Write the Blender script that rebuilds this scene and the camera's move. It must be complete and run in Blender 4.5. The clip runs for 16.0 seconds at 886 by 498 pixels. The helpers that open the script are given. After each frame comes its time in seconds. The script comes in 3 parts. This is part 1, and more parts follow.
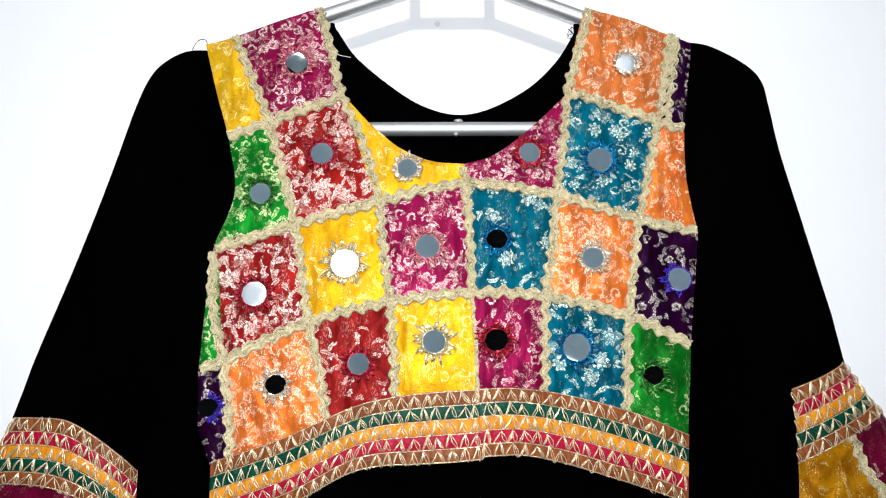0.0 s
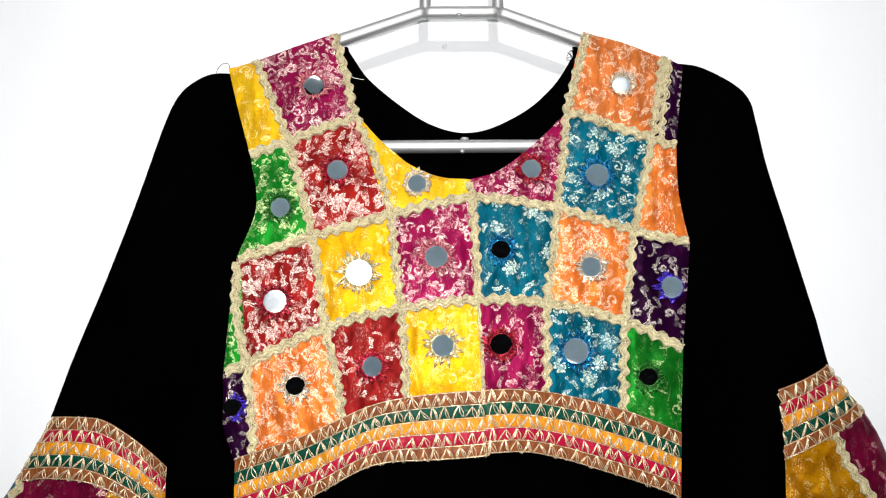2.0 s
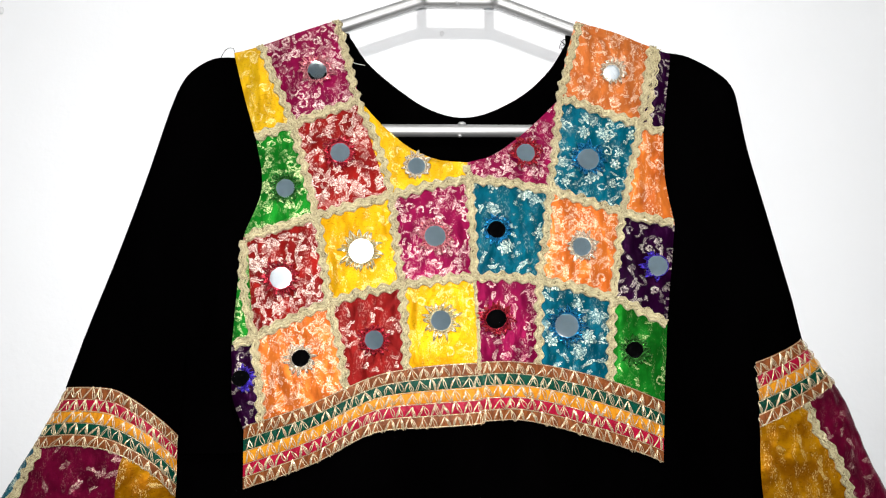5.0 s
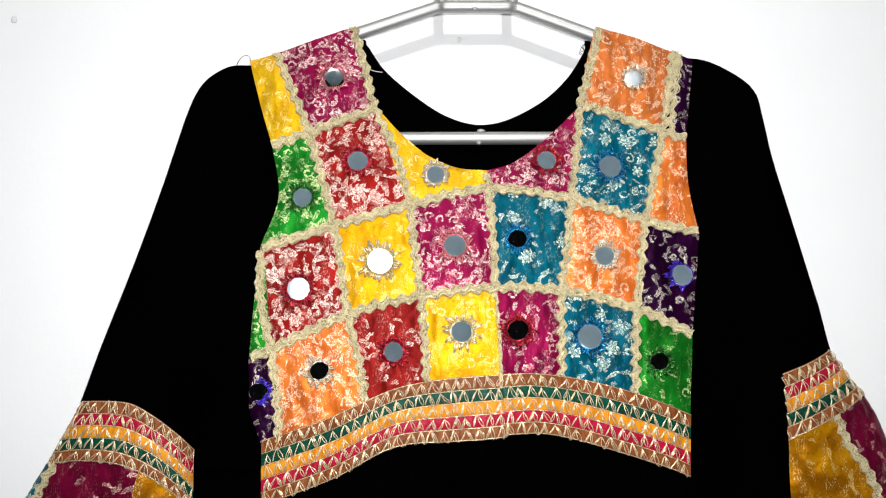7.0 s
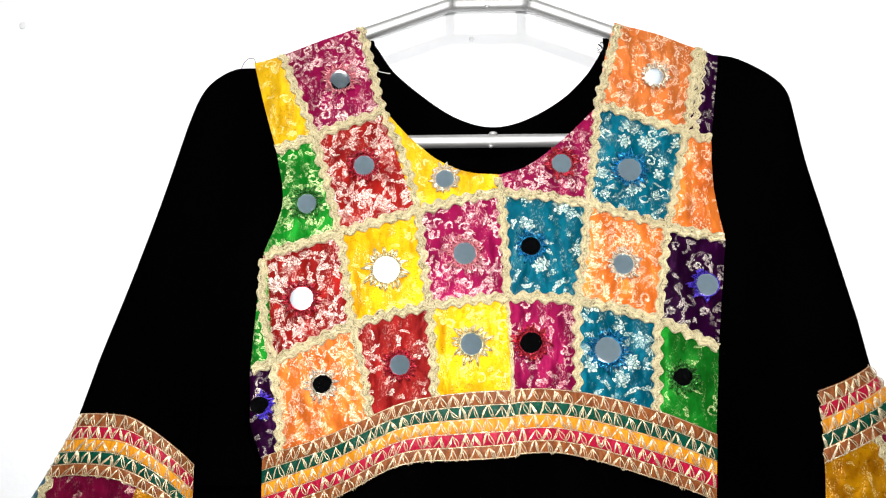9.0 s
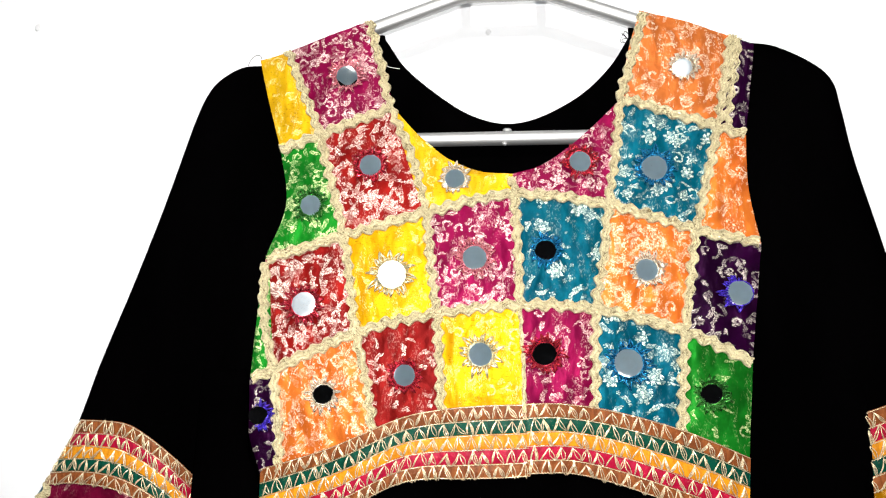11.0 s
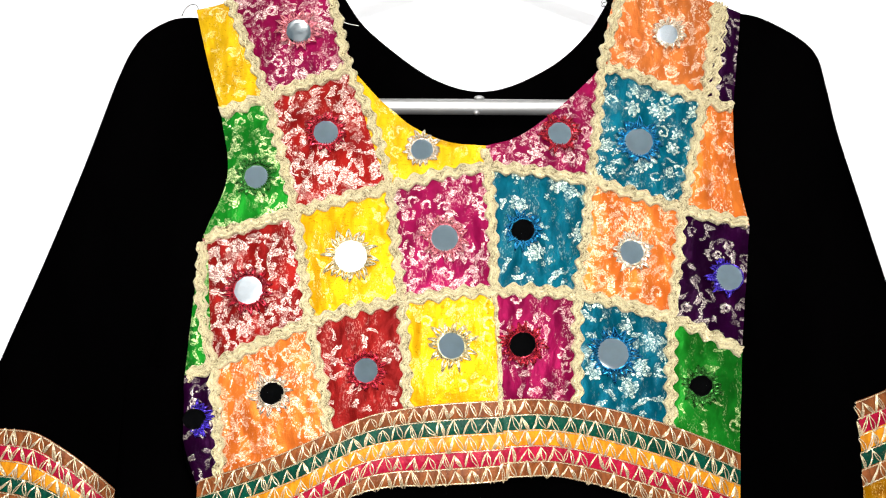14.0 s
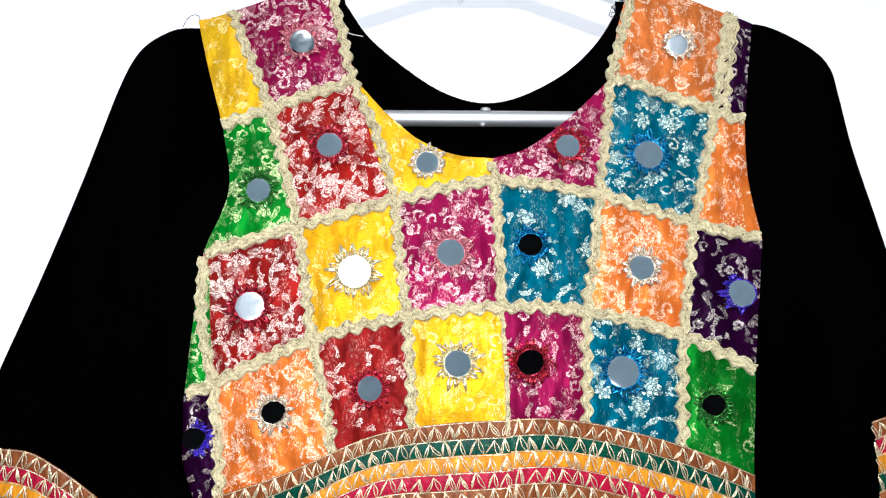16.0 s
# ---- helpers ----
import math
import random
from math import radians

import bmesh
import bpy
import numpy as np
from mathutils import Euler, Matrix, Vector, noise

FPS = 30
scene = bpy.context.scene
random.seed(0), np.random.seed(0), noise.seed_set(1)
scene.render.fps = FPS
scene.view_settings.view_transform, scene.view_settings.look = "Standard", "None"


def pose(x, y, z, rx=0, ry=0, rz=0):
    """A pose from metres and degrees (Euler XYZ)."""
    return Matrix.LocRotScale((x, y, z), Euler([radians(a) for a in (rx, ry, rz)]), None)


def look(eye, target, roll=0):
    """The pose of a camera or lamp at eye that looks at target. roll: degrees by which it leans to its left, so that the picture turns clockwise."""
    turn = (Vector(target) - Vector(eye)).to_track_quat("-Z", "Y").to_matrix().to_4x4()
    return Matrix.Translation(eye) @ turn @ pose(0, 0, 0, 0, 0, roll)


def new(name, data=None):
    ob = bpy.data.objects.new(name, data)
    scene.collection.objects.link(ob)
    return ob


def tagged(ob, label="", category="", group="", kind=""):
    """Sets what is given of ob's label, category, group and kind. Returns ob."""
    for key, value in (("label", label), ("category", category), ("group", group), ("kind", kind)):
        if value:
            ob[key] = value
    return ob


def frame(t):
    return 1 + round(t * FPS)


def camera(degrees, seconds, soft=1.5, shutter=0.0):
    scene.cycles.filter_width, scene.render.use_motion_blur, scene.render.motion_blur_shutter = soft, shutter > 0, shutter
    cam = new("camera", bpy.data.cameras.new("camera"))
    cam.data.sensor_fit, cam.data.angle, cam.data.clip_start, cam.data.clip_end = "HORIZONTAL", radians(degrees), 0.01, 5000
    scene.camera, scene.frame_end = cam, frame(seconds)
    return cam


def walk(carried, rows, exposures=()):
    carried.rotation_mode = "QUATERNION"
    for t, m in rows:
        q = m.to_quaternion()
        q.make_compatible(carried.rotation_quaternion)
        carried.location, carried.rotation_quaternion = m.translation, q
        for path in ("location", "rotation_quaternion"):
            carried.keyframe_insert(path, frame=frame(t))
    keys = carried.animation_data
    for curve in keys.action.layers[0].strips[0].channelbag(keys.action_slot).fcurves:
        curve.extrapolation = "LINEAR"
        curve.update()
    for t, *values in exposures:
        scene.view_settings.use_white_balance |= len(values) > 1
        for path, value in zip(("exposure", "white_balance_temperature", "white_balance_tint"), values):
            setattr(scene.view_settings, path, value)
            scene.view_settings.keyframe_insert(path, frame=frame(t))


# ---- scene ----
cam = camera(68.7, 16.0, soft=1.15)
METRES, EYE, TILT, LEAN, TURN = 0.274, 1.35, 11.0, 0.0, -1.5
ROWS = [
    (0.0, 0.0, 0.0, 0.0, -0.0, 0.0, 0.0),
    (0.5, -0.0063, -0.0073, 0.0117, 0.31, -0.12, 0.16),
    (1.0, 0.0095, -0.0617, 0.0201, 0.24, 0.64, -0.01),
    (1.5, 0.0181, -0.1021, 0.0184, -0.09, 0.6, -0.09),
    (2.0, -0.012, -0.1247, 0.011, 0.32, 0.56, 0.13),
    (2.5, -0.0406, -0.1517, 0.0102, -0.04, 0.11, -0.36),
    (3.0, -0.0426, -0.1945, -0.0138, -1.11, -0.05, -0.74),
    (3.5, -0.0399, -0.2108, -0.0056, -1.63, -0.99, -0.71),
    (4.0, -0.0265, -0.2307, -0.0087, -1.43, -0.95, -0.36),
    (6.5, -0.0976, -0.1892, 0.0112, -0.5, -0.57, -0.2),
    (7.0, -0.0969, -0.1822, 0.0124, -0.56, -0.45, 0.07),
    (7.5, -0.1076, -0.1681, 0.0176, -1.05, -1.18, 0.18),
    (8.0, -0.1074, -0.1564, 0.036, 0.84, 0.4, 1.01),
    (8.5, -0.0492, -0.1082, 0.0302, 0.6, 0.34, 0.07),
    (9.0, -0.0405, -0.0929, 0.0147, 1.96, 0.16, 0.11),
    (11.5, 0.065, 0.0653, 0.0086, 6.15, 0.55, -0.15),
    (12.0, 0.0441, 0.1046, -0.0232, 5.03, -0.01, -0.16),
    (12.5, -0.0162, 0.1401, -0.007, 2.32, -0.37, 0.1),
    (13.0, -0.03, 0.1762, -0.0038, 1.2, -0.47, -0.21),
    (13.5, -0.0319, 0.1902, -0.0023, 0.48, -0.1, -0.34),
    (14.0, -0.0429, 0.2037, -0.013, 0.11, -0.24, -0.42),
    (14.5, -0.0481, 0.2125, -0.0049, -0.23, -0.34, -0.52),
    (15.0, -0.0351, 0.2411, -0.0121, -1.06, -0.54, -0.56),
    (15.5, -0.0367, 0.2399, -0.0003, 0.15, -0.1, -0.12),
    (16.0, -0.0518, 0.2381, 0.0069, 0.3, 0.34, -0.47),
]
walk(cam, [(t, pose(0, 0, EYE, TILT, LEAN, TURN) @ pose(METRES * x, METRES * y, METRES * z, 90 + pitch, roll, yaw)) for t, x, y, z, yaw, pitch, roll in ROWS],
     exposures=[(0.0, -0.16, 6150, 10), (0.9, -0.19, 6250, 10), (1.5, -0.09, 6450, 10), (3.0, -0.10, 6450, 10), (4.0, -0.17, 6500, 10), (7.5, -0.15, 6500, 10), (8.0, -0.07, 6500, 10),
                (9.0, 0.12, 6500, 10), (11.5, 0.17, 6600, 10), (14.5, 0.17, 6600, 10), (15.0, 0.10, 6400, 10), (15.5, 0.0, 5900, 10), (16.0, 0.0, 5900, 10)])

# ---------------------------------------------------------------- light
LAMP_AT = Vector((0.10, -1.50, 2.42))
lamp_data = bpy.data.lights.new("room_lamp", "AREA")
lamp_data.shape, lamp_data.size, lamp_data.energy = "DISK", 0.16, 28.0
lamp_data.color = (1.0, 0.985, 0.96)
lamp = new("room_lamp", lamp_data)
lamp.matrix_world = look(LAMP_AT, (0.02, 0.5, 1.40))

# the little LED light of the phone that films
LED_AT = Vector((-0.008, -0.066, 1.368))
led_data = bpy.data.lights.new("phone_led", "SPOT")
led_data.energy, led_data.spot_size, led_data.spot_blend, led_data.shadow_soft_size = 15.6, radians(125), 0.9, 0.006
led_data.color = (1.0, 0.985, 0.97)
led = new("phone_led", led_data)
led.matrix_world = look(LED_AT, (-0.01, 0.5, 1.54))

world = bpy.data.worlds.new("world")
world.use_nodes = True
world.node_tree.nodes["Background"].inputs[0].default_value = (0.6, 0.7, 0.8, 1)
world.node_tree.nodes["Background"].inputs[1].default_value = 0.02
scene.world = world


# ---------------------------------------------------------------- materials
class Nodes:
    """A short hand for building one node material."""

    def __init__(self, name):
        self.mat = bpy.data.materials.new(name)
        self.mat.use_nodes = True
        self.tree = self.mat.node_tree
        self.bsdf = self.tree.nodes["Principled BSDF"]
        self.coord = self.tree.nodes.new("ShaderNodeTexCoord").outputs["Object"]

    def put(self, socket, value):
        if isinstance(value, bpy.types.NodeSocket):
            self.tree.links.new(value, socket)
        else:
            socket.default_value = value

    def shift(self, amount=3.0):
        """Object coordinates moved by a random step for each object."""
        info = self.tree.nodes.new("ShaderNodeObjectInfo")
        node = self.tree.nodes.new("ShaderNodeVectorMath")
        node.operation = "MULTIPLY_ADD"
        self.put(node.inputs[0], info.outputs["Random"])
        node.inputs[1].default_value = (amount, amount * 0.7, amount * 1.3)
        self.put(node.inputs[2], self.coord)
        return node.outputs[0]

    def stretch(self, vector, factors):
        node = self.tree.nodes.new("ShaderNodeVectorMath")
        node.operation = "MULTIPLY"
        self.put(node.inputs[0], vector)
        node.inputs[1].default_value = factors
        return node.outputs[0]

    def noise(self, scale, detail=2.0, rough=0.5, distortion=0.0, vector=None, colour=False):
        node = self.tree.nodes.new("ShaderNodeTexNoise")
        self.put(node.inputs["Vector"], vector or self.coord)
        node.inputs["Scale"].default_value = scale
        node.inputs["Detail"].default_value = detail
        node.inputs["Roughness"].default_value = rough
        node.inputs["Distortion"].default_value = distortion
        return node.outputs["Color" if colour else 0]

    def cells(self, scale, feature="F1", vector=None, out="Distance", flat=False):
        node = self.tree.nodes.new("ShaderNodeTexVoronoi")
        node.feature = feature
        if flat:
            node.voronoi_dimensions = "2D"
        self.put(node.inputs["Vector"], vector or self.coord)
        node.inputs["Scale"].default_value = scale
        return node.outputs[out]

    def flat(self, vector):
        """Across and up as the first two numbers, for patterns in the cloth's plane."""
        a, b = self.tree.nodes.new("ShaderNodeSeparateXYZ"), self.tree.nodes.new("ShaderNodeCombineXYZ")
        self.put(a.inputs[0], vector)
        self.put(b.inputs[0], a.outputs[0])
        self.put(b.inputs[1], a.outputs[2])
        return b.outputs[0]

    def mixvec(self, factor, a, b):
        node = self.tree.nodes.new("ShaderNodeMix")
        node.data_type = "VECTOR"
        node.inputs[0].default_value = factor
        self.put(node.inputs[4], a)
        self.put(node.inputs[5], b)
        return node.outputs[1]

    def math(self, kind, a, b=0.0, c=0.0):
        node = self.tree.nodes.new("ShaderNodeMath")
        node.operation = kind
        for socket, value in zip(node.inputs, (a, b, c)):
            self.put(socket, value)
        return node.outputs[0]

    def step(self, value, low, high):
        node = self.tree.nodes.new("ShaderNodeMapRange")
        node.interpolation_type = "SMOOTHSTEP"
        self.put(node.inputs[0], value)
        self.put(node.inputs[1], low)
        self.put(node.inputs[2], high)
        return node.outputs[0]

    def mix(self, factor, a, b):
        node = self.tree.nodes.new("ShaderNodeMix")
        node.data_type = "RGBA"
        self.put(node.inputs[0], factor)
        for socket, value in ((node.inputs[6], a), (node.inputs[7], b)):
            self.put(socket, (*value, 1) if isinstance(value, tuple) else value)
        return node.outputs[2]

    def bump(self, height, distance, strength=1.0, under=None):
        node = self.tree.nodes.new("ShaderNodeBump")
        node.inputs["Strength"].default_value = strength
        node.inputs["Distance"].default_value = distance
        self.put(node.inputs["Height"], height)
        if under:
            self.put(node.inputs["Normal"], under)
        return node.outputs[0]

    def done(self, base, rough, metal=0.0, normal=None, **more):
        self.put(self.bsdf.inputs["Base Color"], (*base, 1) if isinstance(base, tuple) else base)
        self.put(self.bsdf.inputs["Roughness"], rough)
        self.put(self.bsdf.inputs["Metallic"], metal)
        if normal:
            self.put(self.bsdf.inputs["Normal"], normal)
        for key, value in more.items():
            self.put(self.bsdf.inputs[key.replace("_", " ")], value)
        return self.mat


def paint(name, colour, rough=0.6, relief=0.0006, gloss=0.5):
    n = Nodes(name)
    stains = n.noise(1.7, 4, 0.6)
    grain = n.noise(160, 3, 0.6)
    tone = n.mix(n.step(stains, 0.3, 0.75), tuple(0.95 * c for c in colour), colour)
    return n.done(tone, rough, 0, n.bump(grain, relief, 0.35, n.bump(n.noise(14, 2), 0.004, 0.25)), Specular_IOR_Level=gloss)


def velvet(name, colour):
    n = Nodes(name)
    nap = n.noise(700, 2, 0.6)
    pile = n.noise(18, 3, 0.5, vector=n.stretch(n.coord, (1, 1, 0.35)))
    tone = n.mix(n.step(pile, 0.3, 0.75), colour, tuple(1.9 * c for c in colour))
    return n.done(tone, 0.95, 0, n.bump(nap, 0.0004, 0.5), Specular_IOR_Level=0.0)


def spread(n, vector, offset, wobble, size):
    """The cloth's plane moved to another stretch of the pattern, its lines a little unsteady."""
    node = n.tree.nodes.new("ShaderNodeVectorMath")
    node.operation = "MULTIPLY_ADD"
    n.put(node.inputs[0], n.noise(240 * size, 2, 0.6, vector=vector, colour=True))
    node.inputs[1].default_value = (wobble / size, wobble / size, 0.0)
    n.put(node.inputs[2], vector)
    more = n.tree.nodes.new("ShaderNodeVectorMath")
    more.operation = "ADD"
    n.put(more.inputs[0], node.outputs[0])
    more.inputs[1].default_value = (offset, offset * 1.37, 0.0)
    return more.outputs[0]


def scattered(n, vector, scale):
    """Across, along, reach, angle and three random numbers of the nearest of many scattered, turned motifs."""
    node = n.tree.nodes.new("ShaderNodeTexVoronoi")
    node.voronoi_dimensions = "2D"
    n.put(node.inputs["Vector"], vector)
    node.inputs["Scale"].default_value = scale
    node.inputs["Randomness"].default_value = 0.85
    away = n.tree.nodes.new("ShaderNodeVectorMath")
    away.operation = "SUBTRACT"
    n.put(away.inputs[0], vector)
    n.put(away.inputs[1], node.outputs["Position"])
    chance = n.tree.nodes.new("ShaderNodeSeparateColor")
    n.put(chance.inputs[0], node.outputs["Color"])
    turn = n.tree.nodes.new("ShaderNodeVectorRotate")
    turn.rotation_type = "Z_AXIS"
    n.put(turn.inputs["Vector"], away.outputs[0])
    n.put(turn.inputs["Angle"], n.math("MULTIPLY", chance.outputs[0], 6.283))
    xyz = n.tree.nodes.new("ShaderNodeSeparateXYZ")
    n.put(xyz.inputs[0], turn.outputs[0])
    x, y = xyz.outputs[0], xyz.outputs[1]
    reach = n.math("SQRT", n.math("ADD", n.math("MULTIPLY", x, x), n.math("MULTIPLY", y, y)))
    return x, y, reach, n.math("ARCTAN2", y, x), chance.outputs


def leaf_spray(n, vector, scale, long, wide, keep):
    """Bowed, pointed leaves with a dark midrib and slanting ribs."""
    x, y, reach, angle, chance = scattered(n, vector, scale)
    bow = n.math("MULTIPLY", n.math("MULTIPLY_ADD", chance[1], 2.0, -1.0), 0.55 / long)
    y = n.math("ADD", y, n.math("MULTIPLY", bow, n.math("MULTIPLY", x, x)))
    span = n.math("MULTIPLY", x, 1.0 / long)
    width = n.math("MULTIPLY_ADD", n.math("MULTIPLY", span, span), -wide, wide)
    off = n.math("ABSOLUTE", y)
    shape = n.step(n.math("SUBTRACT", width, off), 0.0, 0.0005)
    rib = n.math("MULTIPLY_ADD", n.step(off, 0.0001, 0.0005), 0.65, 0.35)
    slant = n.math("SINE", n.math("MULTIPLY_ADD", x, 4200.0, n.math("MULTIPLY", off, 3600.0)))
    shape = n.math("MULTIPLY", n.math("MULTIPLY", shape, rib), n.math("MULTIPLY_ADD", n.step(slant, -0.8, 0.3), 0.45, 0.55))
    return n.math("MULTIPLY", shape, n.step(chance[2], 0.98 - keep, 1.0 - keep))


def rosettes(n, vector, scale, size, keep, petals=3.5):
    """Round flower heads: a heart, a dark ring and scalloped petals."""
    x, y, reach, angle, chance = scattered(n, vector, scale)
    big = n.math("MULTIPLY_ADD", chance[1], 0.7 * size, 0.6 * size)
    lobe = n.math("ABSOLUTE", n.math("COSINE", n.math("MULTIPLY", angle, petals)))
    edge = n.math("MULTIPLY", big, n.math("MULTIPLY_ADD", lobe, 0.42, 0.58))
    head = n.step(n.math("SUBTRACT", edge, reach), 0.0, 0.0005)
    ring = n.step(n.math("ABSOLUTE", n.math("SUBTRACT", reach, n.math("MULTIPLY", big, 0.46))), 0.0002, 0.0007)
    split = n.math("MULTIPLY_ADD", n.step(lobe, 0.1, 0.5), 0.6, 0.4)
    shape = n.math("MULTIPLY", n.math("MULTIPLY", head, split), n.math("MULTIPLY_ADD", ring, 0.7, 0.3))
    return n.math("MULTIPLY", shape, n.step(chance[2], 0.98 - keep, 1.0 - keep))


def tendrils(n, vector, scale, size, keep):
    """Curls of one turn, thin at the heart."""
    x, y, reach, angle, chance = scattered(n, vector, scale)
    turn = n.math("MULTIPLY_ADD", angle, 0.159, 0.5)
    line = n.math("MULTIPLY", n.math("MULTIPLY_ADD", turn, 0.75, 0.25), size)
    off = n.math("ABSOLUTE", n.math("SUBTRACT", reach, line))
    shape = n.math("SUBTRACT", 1.0, n.step(off, 0.0005, 0.0011))
    return n.math("MULTIPLY", shape, n.step(chance[2], 0.98 - keep, 1.0 - keep))


def brocade(name, base, deep, gold, leafy=0.5, flowers=0.3, curls=0.2, size=1.0, shine=0.32, sheen=0.0, fleck=0.0):
    """Tissue silk woven with metal-thread leaves, flowers and curls."""
    n = Nodes(name)
    v = n.shift()
    flat = n.flat(v)
    layers = []
    if leafy > 0:
        layers.append(leaf_spray(n, spread(n, flat, 0.0, 0.006, size), 118 * size, 0.0078 / size, 0.0021 / size, leafy))
        layers.append(leaf_spray(n, spread(n, flat, 3.1, 0.006, size), 140 * size, 0.0062 / size, 0.0015 / size, 0.8 * leafy))
    if flowers > 0:
        layers.append(rosettes(n, spread(n, flat, 5.7, 0.005, size), 66 * size, 0.0062 / size, flowers))
        layers.append(rosettes(n, spread(n, flat, 8.3, 0.003, size), 160 * size, 0.0022 / size, 0.7 * flowers, 2.5))
    if curls > 0:
        layers.append(tendrils(n, spread(n, flat, 11.9, 0.005, size), 92 * size, 0.0048 / size, curls))
    motif = layers[0]
    for layer in layers[1:]:
        motif = n.math("MAXIMUM", motif, layer)
    # the metal threads lie in short floats, broken in places; their uneven glint is painted in
    floats = n.step(n.noise(1150, 2, 0.7, vector=n.stretch(v, (0.75, 1, 1.35))), 0.40, 0.54)
    torn = n.step(n.noise(480, 2, 0.65, 0.6, vector=v), 0.34, 0.48)
    patchy_shine = n.step(n.noise(70, 3, 0.6, vector=v), 0.36, 0.52)
    fine = n.step(n.math("SINE", n.math("MULTIPLY_ADD", n.noise(260, 2, 0.5, vector=v), 26.0, n.math("MULTIPLY", n.noise(90, 1, 0.5, vector=v), 60.0))), -0.75, 0.1)
    floats = n.math("MULTIPLY", n.math("MULTIPLY_ADD", floats, 0.8, 0.2), n.math("MULTIPLY", n.math("MULTIPLY_ADD", torn, 0.65, 0.35), n.math("MULTIPLY_ADD", fine, 0.6, 0.4)))
    threads = n.math("MULTIPLY", n.math("MULTIPLY", motif, floats), n.math("MULTIPLY_ADD", patchy_shine, 0.8, 0.2))
    # stray metal floats in the ground weave, massed in bands that paint the silk's sheen
    shot = n.step(n.noise(1050, 2, 0.7, vector=n.stretch(v, (1.0, 1, 0.55))), 0.52, 0.62)
    sheen_bands = n.step(n.noise(85, 3, 0.6, 0.4, vector=n.stretch(v, (1.6, 1, 0.55))), 0.48, 0.62)
    threads = n.math("MAXIMUM", threads, n.math("MULTIPLY", n.math("MULTIPLY", shot, sheen_bands), sheen))
    cloth = n.mix(n.step(n.noise(50, 3, 0.55, vector=n.stretch(v, (1.1, 1, 0.9))), 0.35, 0.68), deep, base)
    cloth = n.mix(n.math("MULTIPLY", n.noise(1300, 1, 0.5, vector=v), 0.3), cloth, deep)
    if fleck > 0:
        specks = n.step(n.noise(620, 2, 0.6, vector=n.stretch(v, (0.6, 1, 1.5))), 0.60, 0.68)
        cloth = n.mix(n.math("MULTIPLY", specks, fleck), cloth, tuple(0.35 * c for c in deep))
    tone = n.mix(n.math("MULTIPLY", threads, 0.84), cloth, gold)
    crease = n.noise(75, 2, 0.5, 0.4, vector=n.stretch(v, (1.15, 1, 0.75)))
    weave = n.noise(1300, 1, 0.5, vector=v)
    normal = n.bump(n.math("MULTIPLY_ADD", threads, 0.8, weave), 0.0007, 0.30, n.bump(crease, 0.0075, 0.22))
    return n.done(tone, n.math("MULTIPLY_ADD", threads, -0.06, shine + 0.04), n.math("MULTIPLY_ADD", threads, 0.30, 0.25), normal,
                  Specular_IOR_Level=n.math("MULTIPLY_ADD", threads, 0.6, 0.02))


def wire(name, colour, rough=0.17, metal=0.92):
    """Flat polished metal wire, brighter and duller by turns."""
    n = Nodes(name)
    v = n.shift()
    dull = n.step(n.noise(420, 2, 0.6, vector=v), 0.40, 0.62)
    tone = n.mix(dull, colour, tuple(0.55 * c for c in colour))
    return n.done(tone, n.math("MULTIPLY_ADD", dull, 0.14, rough), metal, n.bump(n.noise(900, 1, 0.5, vector=v), 0.0007, 0.5))


def glitter(name, light, dark):
    """Plaited metal-thread braid: pale shining loops, shade between strands painted as thin dark gaps."""
    n = Nodes(name)
    v = n.shift()
    loops = n.cells(1250, "DISTANCE_TO_EDGE", vector=n.mixvec(0.0035, v, n.noise(420, 2, 0.6, vector=v, colour=True)))
    gap = n.step(loops, 0.02, 0.20)
    plait = n.noise(380, 3, 0.65, 0.8, vector=v)
    # uneven shine of the braid, mixed into its colour
    patchy_shine = n.step(n.noise(150, 3, 0.6, vector=v), 0.35, 0.65)
    wind = n.math("ABSOLUTE", n.math("SUBTRACT", n.noise(330, 2, 0.6, 1.2, vector=v), 0.5))
    hollow = n.math("MULTIPLY", n.math("SUBTRACT", 1.0, n.step(wind, 0.010, 0.042)), n.step(n.noise(210, 2, 0.6, vector=v), 0.40, 0.56))
    tone = n.mix(n.math("MULTIPLY", patchy_shine, 0.18), light, tuple(0.62 * c for c in light))
    tone = n.mix(n.math("MAXIMUM", n.math("MULTIPLY_ADD", gap, -0.36, 0.36), n.math("MULTIPLY", hollow, 0.92)), tone, dark)
    height = n.math("MULTIPLY_ADD", gap, 0.6, n.math("MULTIPLY_ADD", hollow, -0.8, plait))
    return n.done(tone, 0.27, 0.34, n.bump(height, 0.0011, 0.75))


def satin(name, colour, dark):
    n = Nodes(name)
    v = n.shift()
    tone = n.mix(n.step(n.noise(260, 2, 0.6, vector=n.stretch(v, (1, 1, 0.25))), 0.35, 0.65), colour, dark)
    # glints painted as pale specks in the stripe's colour
    glint = n.step(n.noise(520, 2, 0.7, vector=v), 0.60, 0.70)
    tone = n.mix(n.math("MULTIPLY", glint, 0.08), tone, (0.85, 0.55, 0.32))
    return n.done(tone, 0.40, n.math("MULTIPLY", glint, 0.4), n.bump(n.noise(420, 2, 0.5, vector=v), 0.0008, 0.5), Specular_IOR_Level=0.06)


def looking_glass(name, rough, tint):
    n = Nodes(name)
    smear = n.step(n.noise(110, 3, 0.6, vector=n.shift()), 0.3, 0.8)
    tone = n.mix(smear, tint, tuple(0.88 * c for c in tint))
